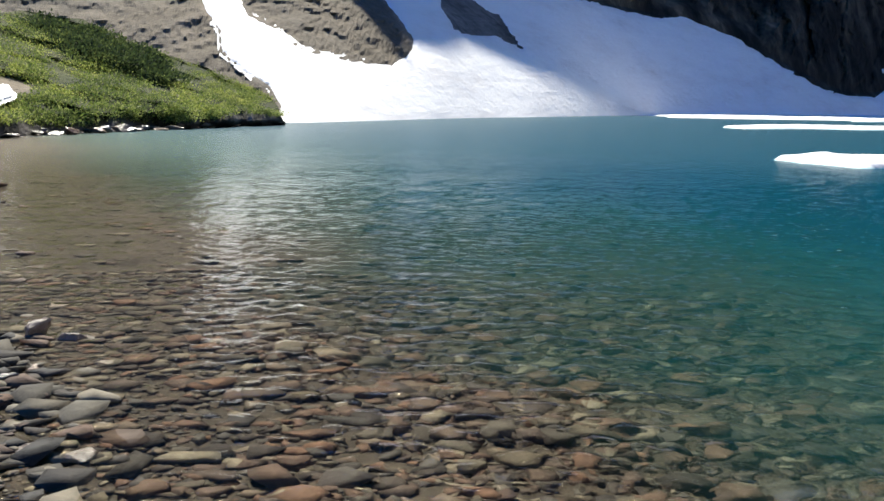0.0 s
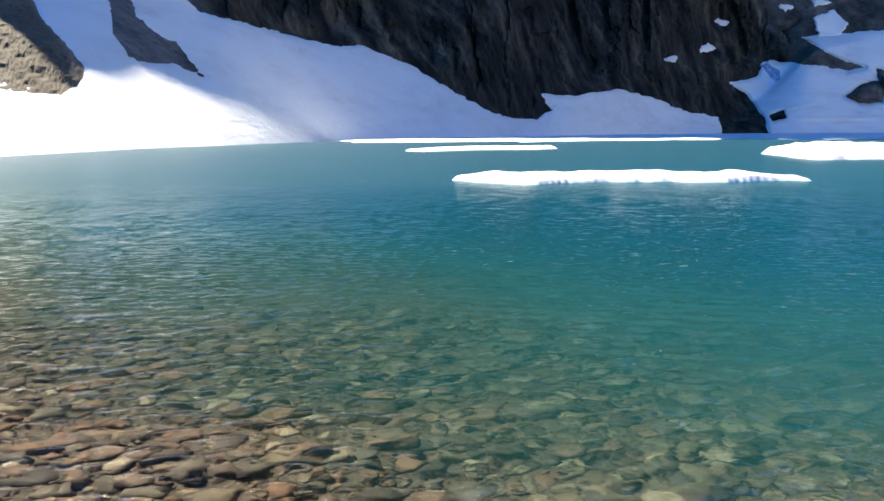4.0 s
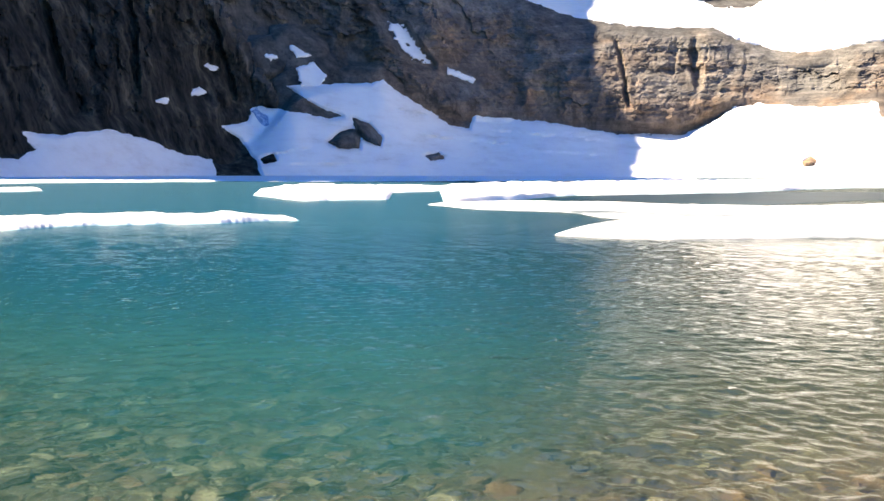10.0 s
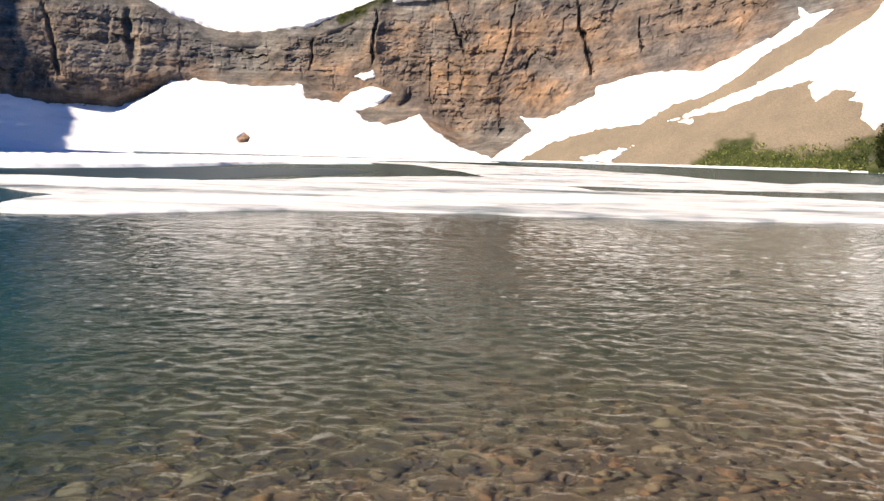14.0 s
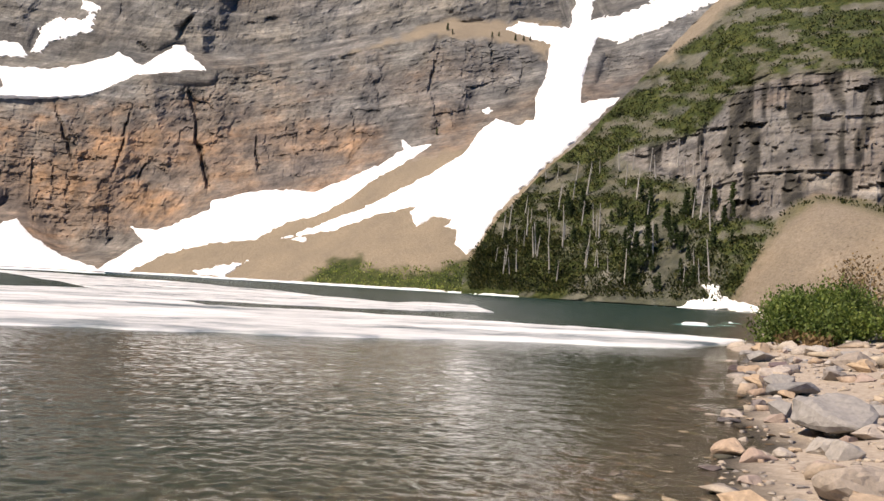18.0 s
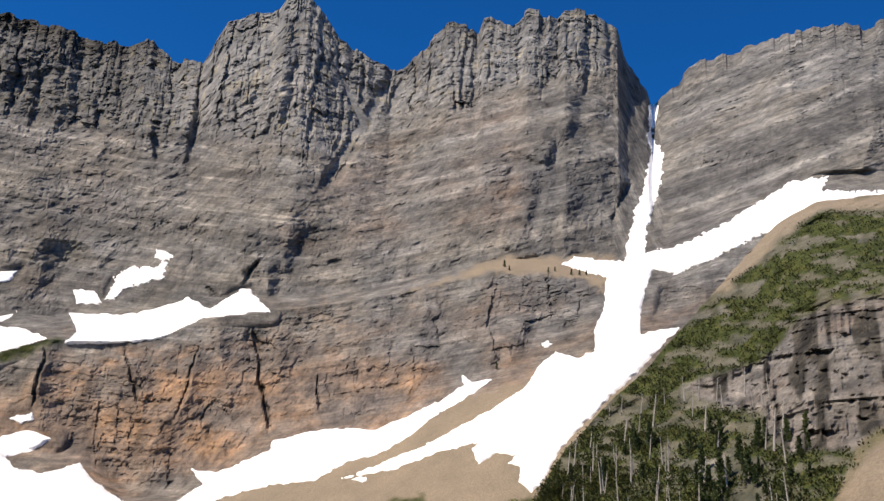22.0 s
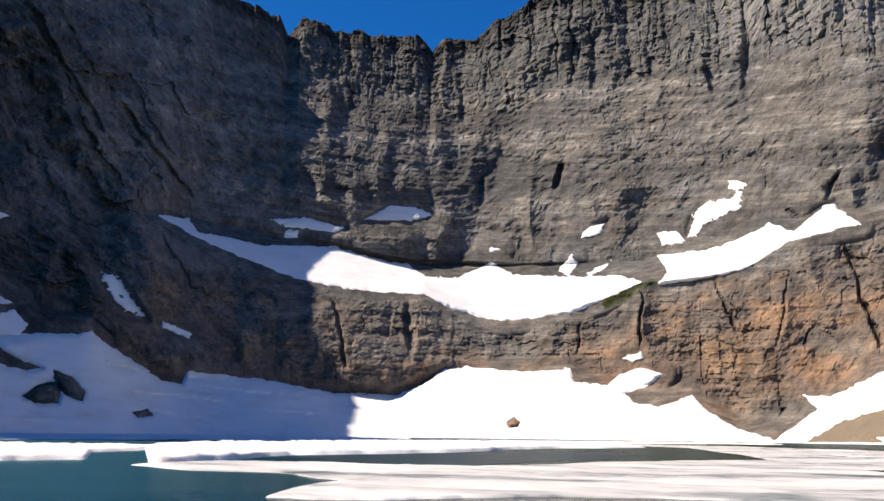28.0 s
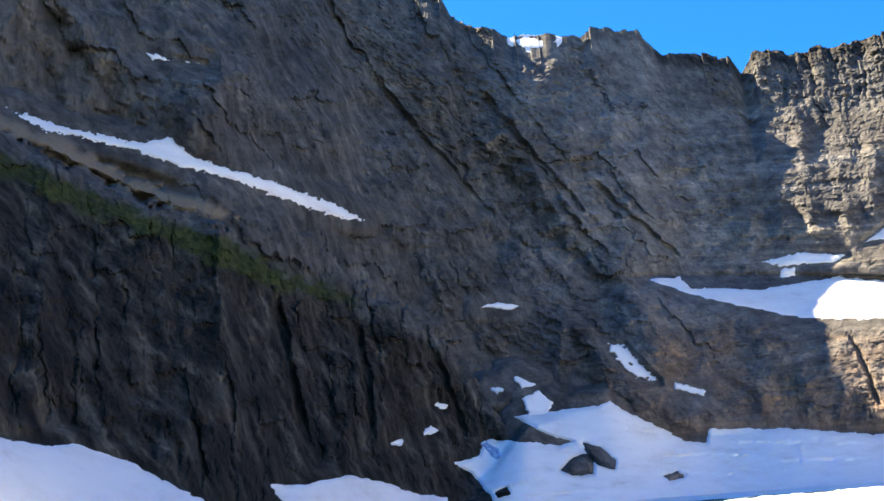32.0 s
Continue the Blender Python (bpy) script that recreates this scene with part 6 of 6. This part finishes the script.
shrub(32.0, -21.4, 1.7, 1.8, 1, 11000, WILLOW, "dense green willow bush above the stony shore", 0.095)
shrub(36.3, -25.4, 2.6, 2.4, 2, 14000, WILLOW, "wide green willow bush above the stony shore", 0.1)
shrub(41.0, -28.2, 2.6, 2.2, 3, 9000, WILLOW, "green willow bush behind the beach", 0.1)
shrub(30.8, -20.4, 0.9, 0.7, 4, 700, STRAW, "low dry brown scrub at the bush's foot", 0.13)
shrub(31.5, -23.5, 1.1, 1.0, 7, 900, WILLOW, "small green shrub on the gravel", 0.12)
shrub(38.5, -28.5, 2.2, 3.4, 5, 2400, STRAW, "tall dry reddish shrub beside the willows", 0.1)
shrub(30.0, -25.0, 1.6, 2.3, 6, 1600, STRAW, "dry brown shrub on the bank", 0.17)


def dead_tree(seed, height):
    """A bare grey snag with broken limbs."""
    r = random.Random(seed)
    base = new("dead_tree")
    lean = (r.uniform(-0.09, 0.09) * height, r.uniform(-0.09, 0.09) * height)
    part("trunk", stem_bm([(lean[0] * t, lean[1] * t, height * t - 0.3) for t in (0, 0.35, 0.7, 1)], 0.03 * height, 0.008 * height), BARK, base)
    for k in range(7):
        t = r.uniform(0.3, 0.95)
        a, q = r.uniform(0, 6.28), height * r.uniform(0.06, 0.16)
        o = (lean[0] * t, lean[1] * t, height * t)
        part("limb", stem_bm([o, (o[0] + q * math.cos(a), o[1] + q * math.sin(a), o[2] + q * r.uniform(0.2, 0.8))], 0.010 * height, 0.004 * height, 4), BARK, base)
    return base


def fir_tree(seed, height, n):
    """A narrow subalpine fir: tapered trunk and drooping tiers of needles with gaps."""
    r = np.random.RandomState(seed)
    base = new("fir_tree")
    part("trunk", stem_bm([(0, 0, -0.3), (0.02 * height, 0, height * 0.5), (0, 0.01 * height, height * 0.97)], 0.028 * height, 0.006 * height), BARK, base)
    t = r.beta(1.0, 1.25, n)
    a = r.uniform(0, 6.28, n)
    tier = 0.75 + 0.35 * np.sin(t * 34 + 2 * np.sin(a * 2 + seed))
    q = height * 0.19 * (1 - t) ** 0.85 * tier * np.sqrt(r.uniform(0.05, 1, n)) + 0.02 * height
    at = np.stack([q * np.cos(a), q * np.sin(a), height * (0.06 + 0.94 * t) - 0.25 * q], -1)
    ob = new("crown", leaves_mesh("crown", at, 0.075 * height, NEEDLE, 0.1, seed))
    ob.parent = base
    return base


SNAGS = [tagged(dead_tree(k, 11.0 + 1.5 * k), "bare grey dead tree on the hillside", "dead tree", "dead trees on the hill") for k in range(3)]
FIRS = [tagged(fir_tree(k, 6.5 + 1.5 * k, 420), "dark narrow fir on the hillside", "fir tree", "firs on the hill") for k in range(4)]
used = {}


def on_slope(az, el, levels, out):
    """Points on a slope as it is built, out metres toward the eye."""
    r, z = surface(az, el, levels)
    q = place(az, r, z)
    if levels is right_levels:
        d = right_relief(az, el, q, 0)
    elif levels is left_levels:
        d = left_relief(az, el, q, 0)
    else:
        d = coarse_relief(q, steepness(az, el, zones(az, el)[..., 2]))
    return toward_eye(q, d + out)


def plant(stock, az, el, levels, scale, turn):
    q = on_slope(np.array([az]), np.array([el]), levels, 0.8)[0]
    m = pose(*q, 0, 0, turn) @ Matrix.Scale(scale, 4)
    if not used.get(stock.name):
        used[stock.name] = True
        stock.matrix_world = m
        return stock
    ob = copy_thing(stock, m)
    ob.scale = (scale, scale, scale)
    return ob


tree_rnd = random.Random(8)
for _ in range(64):
    az = tree_rnd.uniform(-105.8, -118.5)
    el = tree_rnd.uniform(0.6, min(float(right_top(np.array(az))) - 0.5, 7.8))
    plant(SNAGS[tree_rnd.randrange(3)], az, el, right_levels, tree_rnd.uniform(0.35, 0.8), tree_rnd.uniform(0, 360))
for _ in range(70):
    az = tree_rnd.choice((tree_rnd.uniform(-105, -119), tree_rnd.gauss(-115, 2.4)))
    az = min(-104.9, max(-119.5, az))
    el = tree_rnd.uniform(0.3, min(float(right_top(np.array(az))) - 0.5, 6.0))
    plant(FIRS[tree_rnd.randrange(4)], az, el, right_levels, tree_rnd.uniform(0.25, 0.65), tree_rnd.uniform(0, 360))
for az, el in ((-102.3, 15.1), (-102.6, 14.9), (-105.0, 14.8), (-105.4, 14.9), (-106.4, 14.7), (-106.9, 14.7), (-107.3, 14.7), (-102.0, 9.0), (-103.8, 10.6)):
    plant(FIRS[tree_rnd.randrange(4)], az, el, profile, tree_rnd.uniform(0.3, 0.45), 0)


def scatter_leaves(name, az, el, levels, size, mat, per, spread, label, seed):
    """Tufts of leaves over a slope, as one mass."""
    q = on_slope(az, el, levels, 0.1)
    rnd = np.random.RandomState(seed)
    at = np.repeat(q, per, 0) + rnd.normal(size=(len(q) * per, 3)) * np.array([spread, spread, spread * 0.5])
    v = np.array([0, 0, EYE]) - at
    at = at + v / np.linalg.norm(v, axis=1)[:, None] * spread * 0.5
    return tagged(new(name, leaves_mesh(name, at, size, mat, 0.5, seed)), label, "shrubs", kind="stuff")


def thinned(az, el, levels, zone_of, keep_over, seed):
    r, z = surface(az, el, levels)
    zone = zone_of(az, el, place(az, r, z))
    ok = zone[..., 1] > keep_over
    return az[ok], el[ok]


rs = np.random.RandomState(4)
a = rs.uniform(-104.5, -129, 14000)
e = rs.uniform(0.0, 1, 14000) * (right_top(a) - 0.2)
a, e = thinned(a, e, right_levels, right_zone, 0.5, 1)
scatter_leaves("hillside_scrub", a, e, right_levels, 0.5, SCRUB_LEAF, 6, 0.6, "low green and brown scrub on the crag hill", 3)
a = rs.uniform(9.6, 27, 15000)
e = -2.0 + rs.uniform(0, 1, 15000) * (left_top(a) + 2.0)
ok = vnoise(a * 1.6, e * 3.2, 0 * a + 2) > -0.35
a, e = a[ok], e[ok]
a, e = thinned(a, e, left_levels, left_zone, 0.5, 2)
scatter_leaves("knoll_meadow", a, e, left_levels, 0.07, TURF_LEAF, 8, 0.2, "lush green herbs on the low knoll", 6)
KRUMMHOLZ = [(23.4, 4.0), (21.4, 3.9), (19.1, 3.3), (17.0, 2.5), (15.2, 0.7), (17.4, 0.95), (20.3, 2.1), (22.3, 2.95)]
a, e = rs.uniform(14.5, 24, 1500), rs.uniform(0.4, 4.1, 1500)
ok = (outline_distance(a, e, KRUMMHOLZ) + 0.25 * vnoise(a * 2.2, e * 3, 0 * a) > 0.05) & (e < left_top(a) - 0.05)
scatter_leaves("knoll_krummholz", a[ok], e[ok], left_levels, 0.14, NEEDLE, 60, 0.42, "dark dwarf firs matted over the knoll's crest", 9)
a = rs.uniform(-94.5, -112, 1500)
e = rs.uniform(-0.3, 1.7, 1500)
ok = outline_distance(a, e, TURF[0]) + 0.6 * vnoise(a * 1.3, e * 2, 0 * a) > 0.0
scatter_leaves("shore_scrub", a[ok], e[ok], profile, 0.5, TURF_LEAF, 4, 0.6, "green scrub along the scree's foot", 12)
